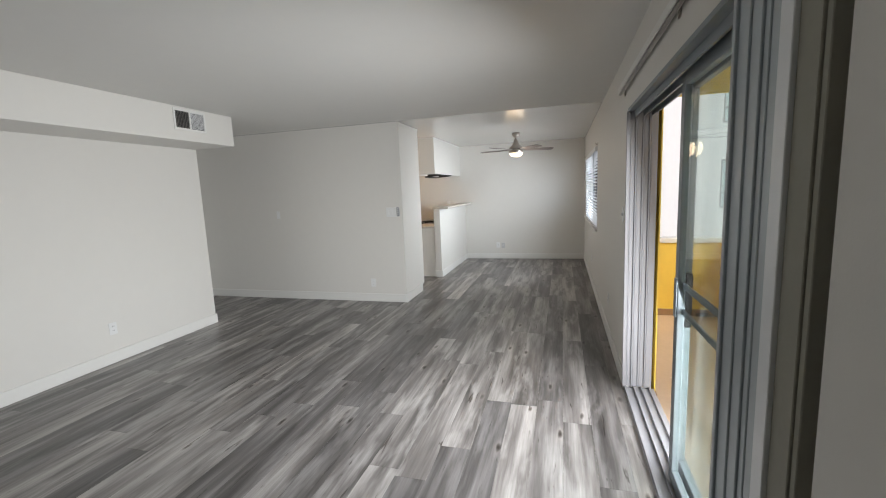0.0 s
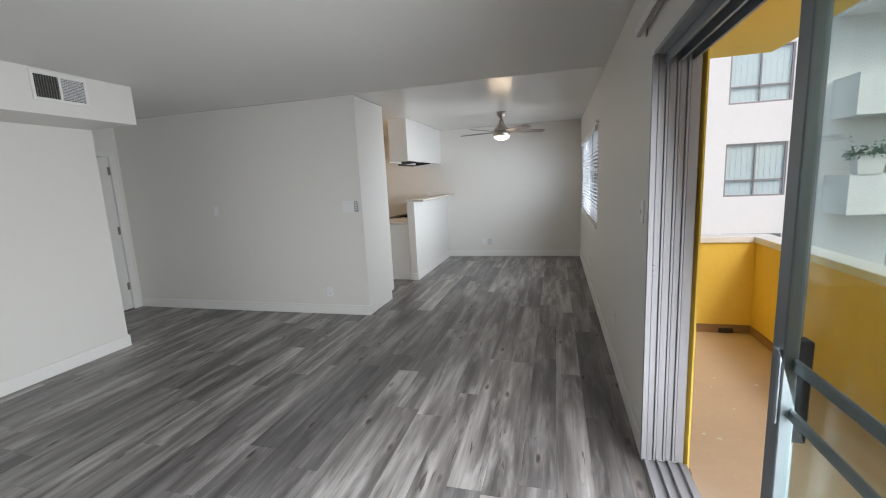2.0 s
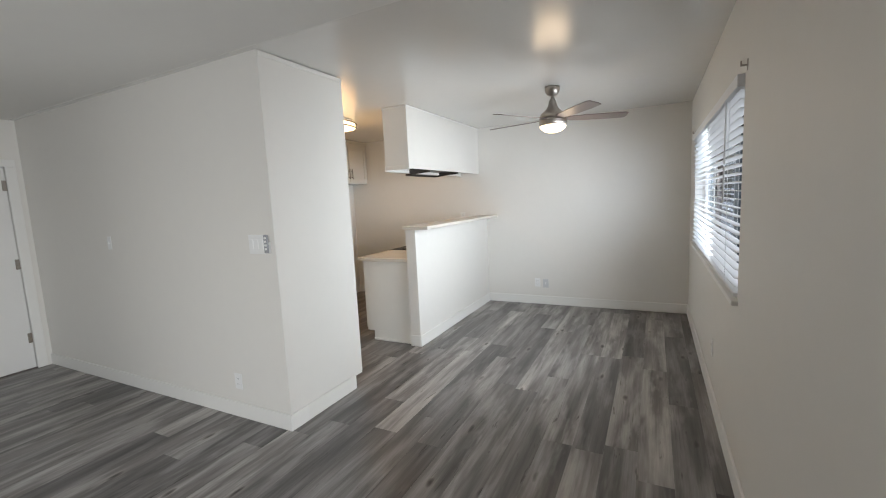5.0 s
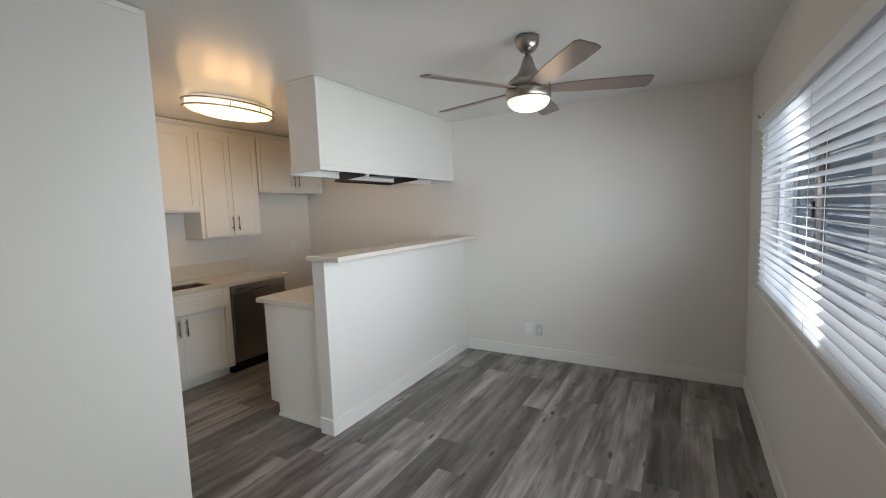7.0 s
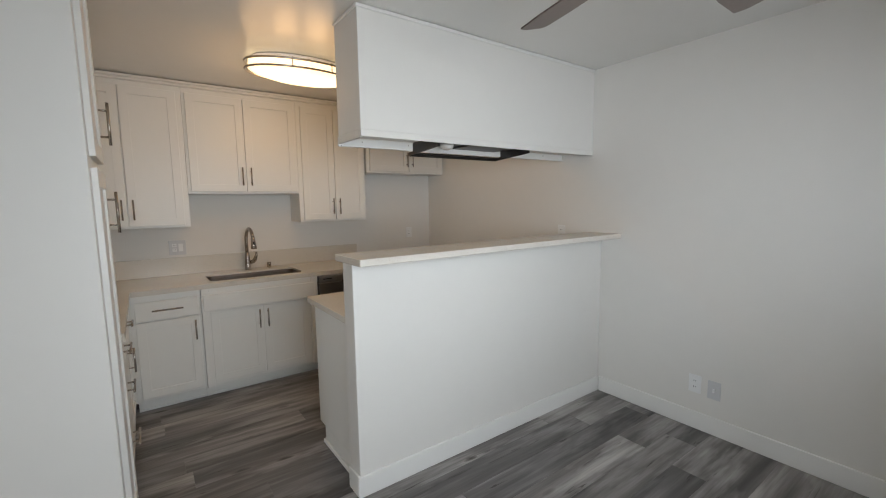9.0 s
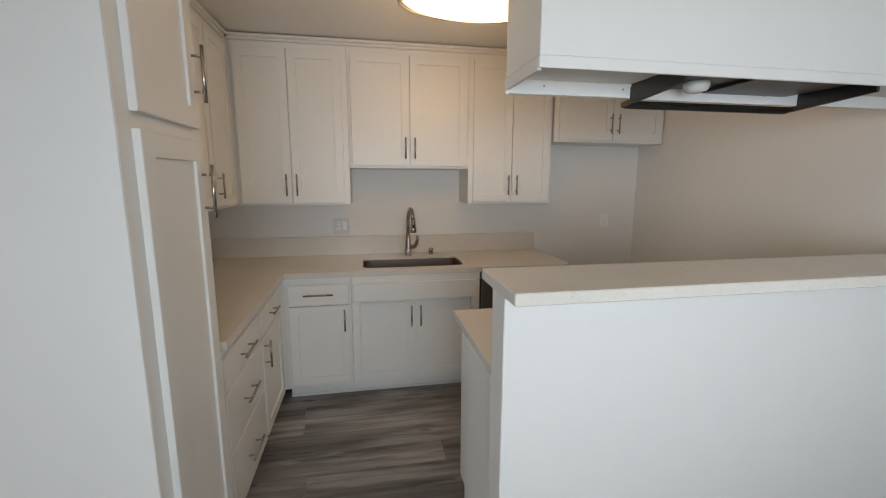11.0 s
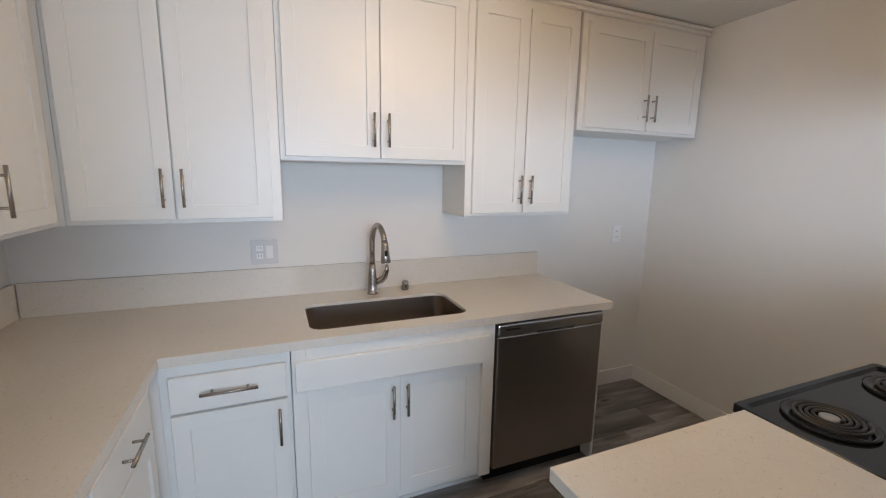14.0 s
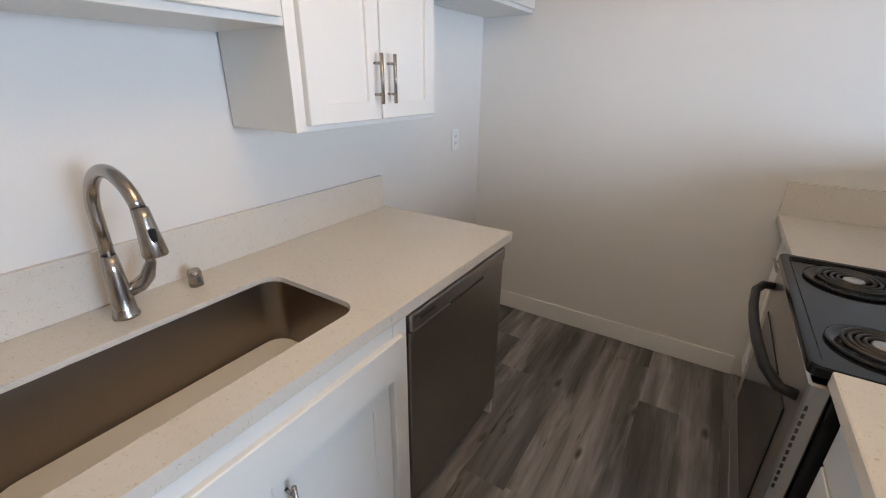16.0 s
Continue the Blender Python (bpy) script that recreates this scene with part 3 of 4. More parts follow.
def wall_plate(kind, place, axis, label, w=0.075, h=0.118, gangs=1, material=None, group="wall plates"):
    """A plate on a wall; axis is the way it faces: +x, -x, -y."""
    f = {"+x": lambda u, n, v: (place[0] + n, place[1] + u, place[2] + v), "-x": lambda u, n, v: (place[0] - n, place[1] + u, place[2] + v),
         "-y": lambda u, n, v: (place[0] + u, place[1] - n, place[2] + v)}[axis]

    def bx(u0, u1, n0, n1, v0, v1, bevel=0.001):
        a, b = f(u0, n0, v0), f(u1, n1, v1)
        return box(bmesh.new(), a[0], b[0], a[1], b[1], a[2], b[2], bevel=bevel)
    t = thing("wall_outlet" if kind == "outlet" else "light_switch", place, label, "outlet" if kind == "outlet" else "switch", group)
    part("plate", bx(-w / 2, w / 2, 0.0005, 0.006, -h / 2, h / 2, 0.002), material or M_PLATE, t)
    for g in range(gangs):
        c = (g - (gangs - 1) / 2) * 0.046
        k = kind if kind != "mixed" else ("outlet" if g == 0 else "rocker")
        if k == "outlet":
            for dv in (-0.02, 0.02):
                face = part("socket", bx(c - 0.016, c + 0.016, 0.006, 0.0085, dv - 0.014, dv + 0.014), M_PLATE, t)
                for du in (-0.006, 0.006):
                    part("slot", bx(c + du - 0.0012, c + du + 0.0012, 0.0082, 0.009, dv - 0.003, dv + 0.006, 0), M_SLOT, face)
        elif k == "rocker":
            part("rocker", bx(c - 0.0165, c + 0.0165, 0.006, 0.0095, -0.033, 0.033, 0.0015), M_PLATE, t)
        else:
            part("toggle", bx(c - 0.005, c + 0.005, 0.006, 0.016, -0.012, 0.012, 0.0015), M_PLATE, t)
    return t


wall_plate("toggle", (-3.664, YB, 1.273), "-y", "white single toggle switch plate on wall", w=0.055, h=0.11)
wall_plate("outlet", (-2.179, YB, 0.272), "-y", "white duplex outlet plate above baseboard")
wall_plate("rocker", (-1.842, YB, 1.27), "-y", "white triple rocker switch plate on wall", w=0.15, h=0.128, gangs=3)
rem = thing("fan_remote", (-1.738, YB, 1.27), "grey fan remote in wall holder beside switches", "remote")
part("holder", boxes((-1.762, -1.716, YB - 0.012, YB - 0.0005, 1.212, 1.29), bevel=0.002), M_GREYPLATE, rem)
rb = part("remote_body", boxes((-1.758, -1.720, YB - 0.022, YB - 0.0125, 1.216, 1.335), bevel=0.003), mat("remote_grey", (0.30, 0.31, 0.33), 0.4), rem)
for k in range(4):
    part("button", boxes((-1.748, -1.730, YB - 0.0245, YB - 0.0215, 1.235 + 0.024 * k, 1.249 + 0.024 * k), bevel=0.001), M_PLATE, rb)
wall_plate("outlet", (XL, 3.14, 0.336), "+x", "white outlet plate low on living room wall")
wall_plate("toggle", (XE, 3.69, 1.30), "-x", "white switch plate beside the sliding door")
wall_plate("outlet", (XE, 4.657, 0.385), "-x", "white outlet plate low on the wall")
wall_plate("outlet", (XE, 7.07, 0.38), "-x", "white outlet plate below the dining window")
wall_plate("outlet", (-0.937, YN, 0.299), "-y", "white duplex outlet beside a grey plate")
wall_plate("blank", (-0.824, YN, 0.291), "-y", "pale grey cable plate beside an outlet", material=M_GREYPLATE)
wall_plate("outlet", (XW, 9.07, 1.155), "+x", "white outlet plate under the short cabinet")
wall_plate("mixed", (XW, 6.75, 1.148), "+x", "grey plate with outlet and rocker switch over counter", w=0.125, h=0.125, gangs=2, material=M_GREYPLATE)
wall_plate("outlet", (-2.025, YN, 1.237), "-y", "white outlet plate on wall above bar")

# ---------------------------------------------------------------- ceiling fan
fx, fy = -0.34, 7.68
fan = thing("ceiling_fan", (fx, fy, ZC), "brushed nickel ceiling fan with five grey wood blades and lit globe", "ceiling fan")
part("canopy", lathe(bmesh.new(), [(0.066, ZC - 0.006), (0.066, ZC - 0.03), (0.060, ZC - 0.055), (0.04, ZC - 0.082), (0.018, ZC - 0.09)], (fx, fy, 0), n=36), M_NICKEL, fan, smooth=True)
part("downrod", lathe(bmesh.new(), [(0.014, ZC - 0.08), (0.014, 2.33)], (fx, fy, 0), n=18), M_NICKEL, fan, smooth=True)
part("motor_housing", lathe(bmesh.new(), [(0.022, 2.36), (0.03, 2.34), (0.042, 2.30), (0.062, 2.265), (0.10, 2.235), (0.116, 2.22), (0.120, 2.205), (0.120, 2.185), (0.05, 2.184)], (fx, fy, 0), n=40), M_NICKEL, fan, smooth=True)
part("light_ring", lathe(bmesh.new(), [(0.06, 2.183), (0.122, 2.181), (0.124, 2.165), (0.124, 2.135), (0.119, 2.125), (0.06, 2.124)], (fx, fy, 0), n=40), M_NICKEL, fan, smooth=True)
globe = part("globe", lathe(bmesh.new(), [(0.117, 2.124)] + [(0.117 * math.cos(radians(a)), 2.122 - 0.062 * math.sin(radians(a))) for a in range(8, 90, 9)], (fx, fy, 0), n=36), M_GLOBE, fan, "lit frosted glass bowl", smooth=True)
globe.visible_shadow = False
for k in range(5):
    a = radians(-49 + 72 * k)
    bm = bmesh.new()
    outline = [(0.10, -0.035), (0.16, -0.047), (0.30, -0.060), (0.50, -0.066), (0.635, -0.064), (0.655, -0.050), (0.66, 0.020), (0.645, 0.055), (0.50, 0.062), (0.30, 0.055), (0.16, 0.043), (0.10, 0.035)]
    lo, hi = [bm.verts.new((u, v, -0.003)) for u, v in outline], [bm.verts.new((u, v, 0.003)) for u, v in outline]
    bm.faces.new(lo[::-1])
    bm.faces.new(hi)
    for i in range(len(outline)):
        j = (i + 1) % len(outline)
        bm.faces.new((lo[i], lo[j], hi[j], hi[i]))
    bmesh.ops.rotate(bm, verts=bm.verts, matrix=Matrix.Rotation(a, 3, "Z") @ Matrix.Rotation(radians(-12), 3, "X"))
    bmesh.ops.translate(bm, verts=bm.verts, vec=(fx, fy, 2.182))
    part("blade", bm, M_FANWOOD, fan)

# ---------------------------------------------------------------- oval flush lamps


def oval_lamp(cx, cy, rx, ry, lit, label):
    t = thing("flush_ceiling_light", (cx, cy, ZC), label, "ceiling light")
    zt = ZC - 0.005
    part("canopy", lathe(bmesh.new(), [(0.88, zt), (0.88, zt - 0.02)], (cx, cy, 0), n=48, sx=rx, sy=ry), M_PLATE, t)
    d = part("diffuser", lathe(bmesh.new(), [(0.94, zt - 0.022), (0.95, zt - 0.075), (0.88, zt - 0.092), (0.65, zt - 0.112), (0.35, zt - 0.122), (0.1, zt - 0.125)], (cx, cy, 0), n=48, sx=rx, sy=ry), M_DIFF if lit else M_OFFGLASS, t, "glowing frosted diffuser" if lit else "", smooth=True)
    d.visible_shadow = False
    for z in (zt - 0.032, zt - 0.082):
        pts = [(cx + rx * math.cos(2 * math.pi * i / 48), cy + ry * math.sin(2 * math.pi * i / 48), z) for i in range(48)]
        part("ring", tube(bmesh.new(), pts, 0.007, 8, closed=True), M_NICKEL, t, smooth=True)
    for a in (20, 160, 200, 340):
        x, y = cx + rx * math.cos(radians(a)), cy + ry * math.sin(radians(a))
        part("post", lathe(bmesh.new(), [(0.004, zt - 0.085), (0.004, zt - 0.022)], (x, y, 0), n=8), M_NICKEL, t)
    return t


oval_lamp(-2.78, 7.51, 0.20, 0.38, True, "oval flush kitchen ceiling light with nickel rings, lit")
oval_lamp(-4.55, 5.06, 0.16, 0.16, False, "round flush entry ceiling light with nickel rings, unlit")


# ---------------------------------------------------------------- kitchen cabinets
class Face:
    """A cabinet front: u along it, n out of it, v up."""

    def __init__(self, axis, at):
        self.axis, self.at = axis, at

    def box(self, bm, u0, u1, n0, n1, v0, v1, bevel=0.0):
        a = self.at
        if self.axis == "+x":
            return box(bm, a + n0, a + n1, u0, u1, v0, v1, bevel)
        if self.axis == "-x":
            return box(bm, a - n0, a - n1, u0, u1, v0, v1, bevel)
        return box(bm, u0, u1, a + n0, a + n1, v0, v1, bevel)

    def point(self, u, n, v):
        return {"+x": (self.at + n, u, v), "-x": (self.at - n, u, v), "+y": (u, self.at + n, v)}[self.axis]


def bar_pull(face, owner, u, v, length, upright, n=0.0):
    h = length / 2
    bm = bmesh.new()
    if upright:
        tube(bm, [face.point(u, n + 0.032, v - h), face.point(u, n + 0.032, v + h)], 0.006, 10)
        ends = [(u, v - h * 0.62), (u, v + h * 0.62)]
    else:
        tube(bm, [face.point(u - h, n + 0.032, v), face.point(u + h, n + 0.032, v)], 0.006, 10)
        ends = [(u - h * 0.62, v), (u + h * 0.62, v)]
    for a, b in ends:
        tube(bm, [face.point(a, n, b), face.point(a, n + 0.032, b)], 0.0045, 8)
    part("bar_pull", bm, M_NICKEL, owner, "brushed nickel bar pull", smooth=True)


def shaker(face, owner, u0, u1, v0, v1, pull=None, rail=0.058, n=0.0, name="cabinet_door"):
    """A shaker front 20 mm thick, its face at n: four rails and a recessed panel. pull: (u, v, length, upright)."""
    bm = bmesh.new()

    def ring(i, depth):
        return [bm.verts.new(face.point(a, depth, c)) for a, c in ((u0 + i, v0 + i), (u1 - i, v0 + i), (u1 - i, v1 - i), (u0 + i, v1 - i))]
    rings = [ring(0.0, n - 0.02), ring(0.0, n - 0.002), ring(0.002, n), ring(rail - 0.001, n), ring(rail, n - 0.001), ring(rail, n - 0.0095)]
    for a, c in zip(rings, rings[1:]):
        for k in range(4):
            bm.faces.new((a[k], a[(k + 1) % 4], c[(k + 1) % 4], c[k]))
    bm.faces.new(rings[0])
    bm.faces.new(rings[-1])
    d = part(name, bm, M_CAB, owner)
    if pull:
        bar_pull(face, d, *pull, n=n)
    return d


def slab_front(face, owner, u0, u1, v0, v1, pull=None, n=0.0, name="drawer_front"):
    d = part(name, face.box(bmesh.new(), u0, u1, n - 0.02, n, v0, v1, 0.003), M_CAB, owner)
    if pull:
        bar_pull(face, d, *pull, n=n)
    return d


def cabinet(name, face, u0, u1, depth, v0, v1, label, kick=False, group="kitchen cabinets", category="cabinet"):
    c = face.point((u0 + u1) / 2, -depth / 2, v0 if not kick else 0)
    t = thing(name, c, label, category, group)
    bm = face.box(bmesh.new(), u0 + 0.0008, u1 - 0.0008, -depth, -0.0205, v0, v1, 0.0015)
    part("body", bm, M_CAB, t)
    if kick:
        part("toe_kick", face.box(bmesh.new(), u0 + 0.0008, u1 - 0.0008, -depth, -0.11, 0.0, v0), M_CAB, t)
        part("kick_moulding", face.box(bmesh.new(), u0 + 0.0008, u1 - 0.0008, -0.11, -0.098, 0.0, 0.018, 0.003), M_TRIM, t)
    return t


W = Face("+x", -3.35)
c = cabinet("base_cabinet", W, 6.395, 6.832, 0.655, 0.10, 0.876, "white shaker base cabinet with drawer and door", True)
slab_front(W, c, 6.425, 6.815, 0.692, 0.829, (6.62, 0.765, 0.19, False))
shaker(W, c, 6.425, 6.815, 0.125, 0.683, (6.785, 0.585, 0.15, True))
c = cabinet("sink_cabinet", W, 6.832, 7.725, 0.655, 0.10, 0.70, "white shaker sink base cabinet with two inset doors", True)
part("sink_apron", W.box(bmesh.new(), 6.834, 7.724, -0.04, -0.0205, 0.701, 0.876), M_CAB, c)
slab_front(W, c, 6.845, 7.695, 0.704, 0.829, n=0.016, name="false_front")
part("face_frame", boxes((-3.3704, -3.348, 6.834, 6.886, 0.10, 0.876), (-3.3704, -3.348, 7.664, 7.724, 0.10, 0.876), (-3.3704, -3.348, 6.8862, 7.6638, 0.690, 0.703), (-3.3704, -3.348, 6.8862, 7.6638, 0.8295, 0.876), bevel=0.0015), M_CAB, c)
shaker(W, c, 6.890, 7.268, 0.125, 0.684, (7.238, 0.585, 0.15, True), n=-0.016)
shaker(W, c, 7.272, 7.650, 0.125, 0.684, (7.302, 0.585, 0.15, True), n=-0.016)

# dishwasher
dw = thing("dishwasher", (-3.66, 8.05, 0), "dark stainless steel dishwasher under the counter", "dishwasher")
part("tub", boxes((-4.0, -3.395, 7.733, 8.362, 0.10, 0.868)), M_BLACKMATT, dw)
part("front_panel", box(bmesh.new(), -3.394, -3.345, 7.737, 8.358, 0.118, 0.805, 0.006, 2), M_DARKSTEEL, dw, "brushed dark steel door")
ctl = part("control_panel", box(bmesh.new(), -3.394, -3.338, 7.737, 8.358, 0.808, 0.868, 0.008, 2), M_STEEL, dw)
part("handle_recess", boxes((-3.342, -3.336, 7.95, 8.17, 0.8065, 0.816)), M_SLOT, ctl)
part("maker_badge", boxes((-3.339, -3.3372, 7.775, 7.855, 0.838, 0.846)), M_SLOT, ctl)
part("toe_panel", boxes((-3.60, -3.43, 7.737, 8.358, 0.0, 0.098)), M_BLACKMATT, dw)
c = thing("end_panel", (-3.66, 8.385, 0), "white painted end panel beside the dishwasher", "panel")
part("board", boxes((-4.0, -3.365, 8.368, 8.386, 0, 0.875), bevel=0.001), M_CAB, c)

# counter leg along the south wall
S = Face("+y", 6.385)
c = cabinet("base_cabinet", S, -3.33, -2.79, 0.62, 0.10, 0.876, "white shaker base cabinet with drawer and door", True)
slab_front(S, c, -3.295, -2.81, 0.692, 0.829, (-3.05, 0.765, 0.15, False))
shaker(S, c, -3.295, -2.81, 0.125, 0.683, (-2.84, 0.585, 0.15, True))
c = cabinet("drawer_cabinet", S, -2.79, -2.19, 0.62, 0.10, 0.876, "white base cabinet with three stacked drawers", True)
for a, b in ((0.692, 0.829), (0.42, 0.683), (0.125, 0.41)):
    slab_front(S, c, -2.77, -2.215, a, b, (-2.49, (a + b) / 2, 0.19, False))

fl = thing("corner_filler", (-3.4, 6.36, 0.1), "white filler strip in the inner cabinet corner", "filler")
part("strip", boxes((-3.45, -3.3706, 6.34, 6.3955, 0.10, 0.876)), M_CAB, fl)
part("strip", boxes((-3.3704, -3.3296, 6.28, 6.3642, 0.10, 0.876)), M_CAB, fl)
fl = thing("corner_filler", (-3.7, 6.0, 1.335), "white filler strip in the upper cabinet corner", "filler")
part("strip", boxes((XW + 0.001, -3.7106, 5.757, 6.0795, 1.335, 2.445)), M_CAB, fl)
part("strip", boxes((-3.7104, -3.6746, 5.757, 6.0544, 1.335, 2.445)), M_CAB, fl)

# tall pantry at the end of the block
P = Face("+y", 6.40)
c = cabinet("pantry_cabinet", P, -2.188, XB + 0.001, 0.644, 0.10, 2.462, "tall white shaker pantry cabinet with two doors", True)
shaker(P, c, -2.15, -1.745, 0.125, 1.645, (-2.125, 1.48, 0.18, True), rail=0.066)
shaker(P, c, -2.15, -1.745, 1.687, 2.41, (-2.125, 1.86, 0.18, True), rail=0.066)
part("side_panel", boxes((XB + 0.0015, XB + 0.005, YB + 0.001, 6.379, 0.1165, 2.466), bevel=0.001), M_WALL, c)
part("side_trim", boxes((XB + 0.0052, XB + 0.012, YB + 0.002, 6.375, 2.435, 2.462), bevel=0.002), M_CAB, c)
part("side_base", boxes((XB + 0.0015, XB + 0.010, 5.757, 6.288, 0.0, 0.116), bevel=0.001), M_CAB, c)

# wall cabinets over the sink counter
U = Face("+x", -3.69)
ZT = 2.385


def wall_unit(y0, y1, zb, doors, pulls, label, face=U, depth=0.32, rail=0.058):
    c = cabinet("wall_cabinet", face, y0, y1, depth, zb, 2.445, label, group="wall cabinets")
    for (a, b), p in zip(doors, pulls):
        shaker(face, c, a, b, zb + 0.018, ZT, (p, zb + 0.018 + 0.125, 0.15, True), rail=rail)
    return c


wall_unit(6.08, 6.838, 1.335, [(6.10, 6.437), (6.443, 6.80)], (6.405, 6.475), "tall white shaker wall cabinet with two doors")
wall_unit(6.838, 7.718, 1.60, [(6.86, 7.272), (7.278, 7.70)], (7.242, 7.31), "short white shaker wall cabinet above the sink")
wall_unit(7.718, 8.388, 1.335, [(7.755, 8.058), (8.064, 8.37)], (8.03, 8.095), "tall white shaker wall cabinet with two doors")
wall_unit(8.405, 9.36, 1.812, [(8.44, 8.897), (8.903, 9.33)], (8.87, 8.935), "short white shaker wall cabinet over fridge space")
U2 = Face("+y", 6.075)
wall_unit(-3.675, -3.275, 1.335, [(-3.665, -3.285)], (-3.315,), "white shaker corner wall cabinet with one door", U2, 0.315)
wall_unit(-3.275, -2.192, 1.335, [(-3.265, -2.738), (-2.732, -2.21)], (-2.77, -2.70), "white shaker wall cabinet with two doors", U2, 0.315)
cr = thing("crown_moulding", (-3.69, 7.7, 2.44), "white painted crown moulding on wall cabinets", "moulding")
part("run", boxes((-3.712, -3.680, 6.08, 9.36, 2.425, 2.444), (-3.712, -3.668, 6.08, 9.36, 2.445, 2.464), bevel=0.004), M_CAB, cr)
part("run", boxes((-3.67, -2.192, 6.04, 6.087, 2.445, 2.464), (-3.67, -2.192, 6.04, 6.075, 2.425, 2.444), bevel=0.004), M_CAB, cr)


# countertop with the sink cut out
def slab_with_hole(outer, hole, z0, z1):
    bm = bmesh.new()
    loops = []
    for pts in (outer, hole):
        vs = [bm.verts.new((x, y, z1)) for x, y in pts]
        loops.append([bm.edges.new((vs[i], vs[(i + 1) % len(vs)])) for i in range(len(vs))])
    top = bmesh.ops.triangle_fill(bm, edges=loops[0] + loops[1], use_beauty=True)
    faces = [g for g in top["geom"] if isinstance(g, bmesh.types.BMFace)]
    ext = bmesh.ops.extrude_face_region(bm, geom=faces)
    for g in ext["geom"]:
        if isinstance(g, bmesh.types.BMVert):
            g.co.z = z0
    return bm


ct = thing("countertop", (-3.6, 7.0, 0.876), "cream speckled quartz L-shaped countertop with backsplash", "countertop")
SINK = (-3.80, -3.435, 6.915, 7.635)
part("slab", slab_with_hole([(XW + 0.001, 5.757), (-2.19, 5.757), (-2.19, 6.408), (-3.34, 6.408), (-3.34, 8.415), (XW + 0.001, 8.415)], rounded_loop(*SINK, 0.055), 0.877, 0.914), M_QUARTZ, ct)
part("backsplash", boxes((XW + 0.001, XW + 0.022, 5.78, 8.395, 0.9142, 1.065), bevel=0.0015), M_QUARTZ, ct)
part("backsplash", boxes((XW + 0.023, -2.19, 5.757, 5.778, 0.9142, 1.065), bevel=0.0015), M_QUARTZ, ct)

# sink
sk = thing("kitchen_sink", (-3.6, 7.275, 0.70), "undermount single-bowl stainless steel sink", "sink")
bm = bmesh.new()
rings = []
for inset, z, r in ((0.0012, 0.899, 0.054), (0.003, 0.75, 0.055), (0.005, 0.71, 0.058), (0.011, 0.692, 0.06), (0.022, 0.681, 0.062), (0.038, 0.675, 0.062), (0.07, 0.672, 0.05)):
    rings.append([bm.verts.new((x, y, z)) for x, y in rounded_loop(SINK[0] + inset, SINK[1] - inset, SINK[2] + inset, SINK[3] - inset, r)])
for a, b in zip(rings, rings[1:]):
    for k in range(len(a)):
        bm.faces.new((a[k], a[(k + 1) % len(a)], b[(k + 1) % len(a)], b[k]))
bm.faces.new(rings[-1])
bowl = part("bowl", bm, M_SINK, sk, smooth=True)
part("drain", lathe(bmesh.new(), [(0.05, 0.6735), (0.05, 0.677), (0.042, 0.678), (0.036, 0.674), (0.01, 0.674)], (-3.62, 7.275, 0), n=28), M_NICKEL, sk, smooth=True)

# faucet
fc = thing("kitchen_faucet", (-3.893, 7.275, 0.914), "brushed nickel pull-down gooseneck faucet", "faucet")
fX, fY = -3.893, 7.275
part("base", lathe(bmesh.new(), [(0.030, 0.9145), (0.030, 0.921), (0.026, 0.926), (0.024, 0.97), (0.020, 1.04), (0.0165, 1.08)], (fX, fY, 0), n=24), M_NICKEL, fc, smooth=True)
arc = [(fX, fY, 1.07), (fX, fY, 1.16)] + [(fX + 0.097 - 0.097 * math.cos(radians(a)), fY + 0.02 * a / 180, 1.196 + 0.097 * math.sin(radians(a))) for a in range(0, 166, 11)]
part("gooseneck", tube(bmesh.new(), arc, 0.0145, 14), M_NICKEL, fc, smooth=True)
e = Vector(arc[-1])
head = part("spray_head", tube(bmesh.new(), [e + Vector((0.001, 0, 0.004)), e + Vector((0.007, 0, -0.02)), e + Vector((0.012, 0, -0.045)), e + Vector((0.022, 0, -0.095)), e + Vector((0.023, 0, -0.10))], [0.0165, 0.018, 0.02, 0.025, 0.021], 16), M_NICKEL, fc, smooth=True)
part("spray_button", boxes((e.x + 0.026, e.x + 0.038, e.y - 0.007, e.y + 0.007, e.z - 0.075, e.z - 0.035), bevel=0.003), M_BLACKMATT, head)
part("lever", tube(bmesh.new(), [(fX, fY + 0.015, 0.975), (fX + 0.005, fY + 0.045, 0.985), (fX + 0.015, fY + 0.062, 1.005), (fX + 0.03, fY + 0.072, 1.045), (fX + 0.035, fY + 0.07, 1.075)], [0.017, 0.019, 0.017, 0.012, 0.008], 12), M_NICKEL, fc, smooth=True)
so = thing("air_gap_cap", (-3.915, 7.464, 0.914), "small chrome air gap cap beside the faucet", "cap")
part("cap", lathe(bmesh.new(), [(0.019, 0.9145), (0.019, 0.955), (0.016, 0.964), (0.006, 0.966)], (-3.915, 7.464, 0), n=22), M_NICKEL, so, smooth=True)
part("vent_slot", boxes((-3.8965, -3.894, 7.459, 7.469, 0.93, 0.945)), M_SLOT, so)

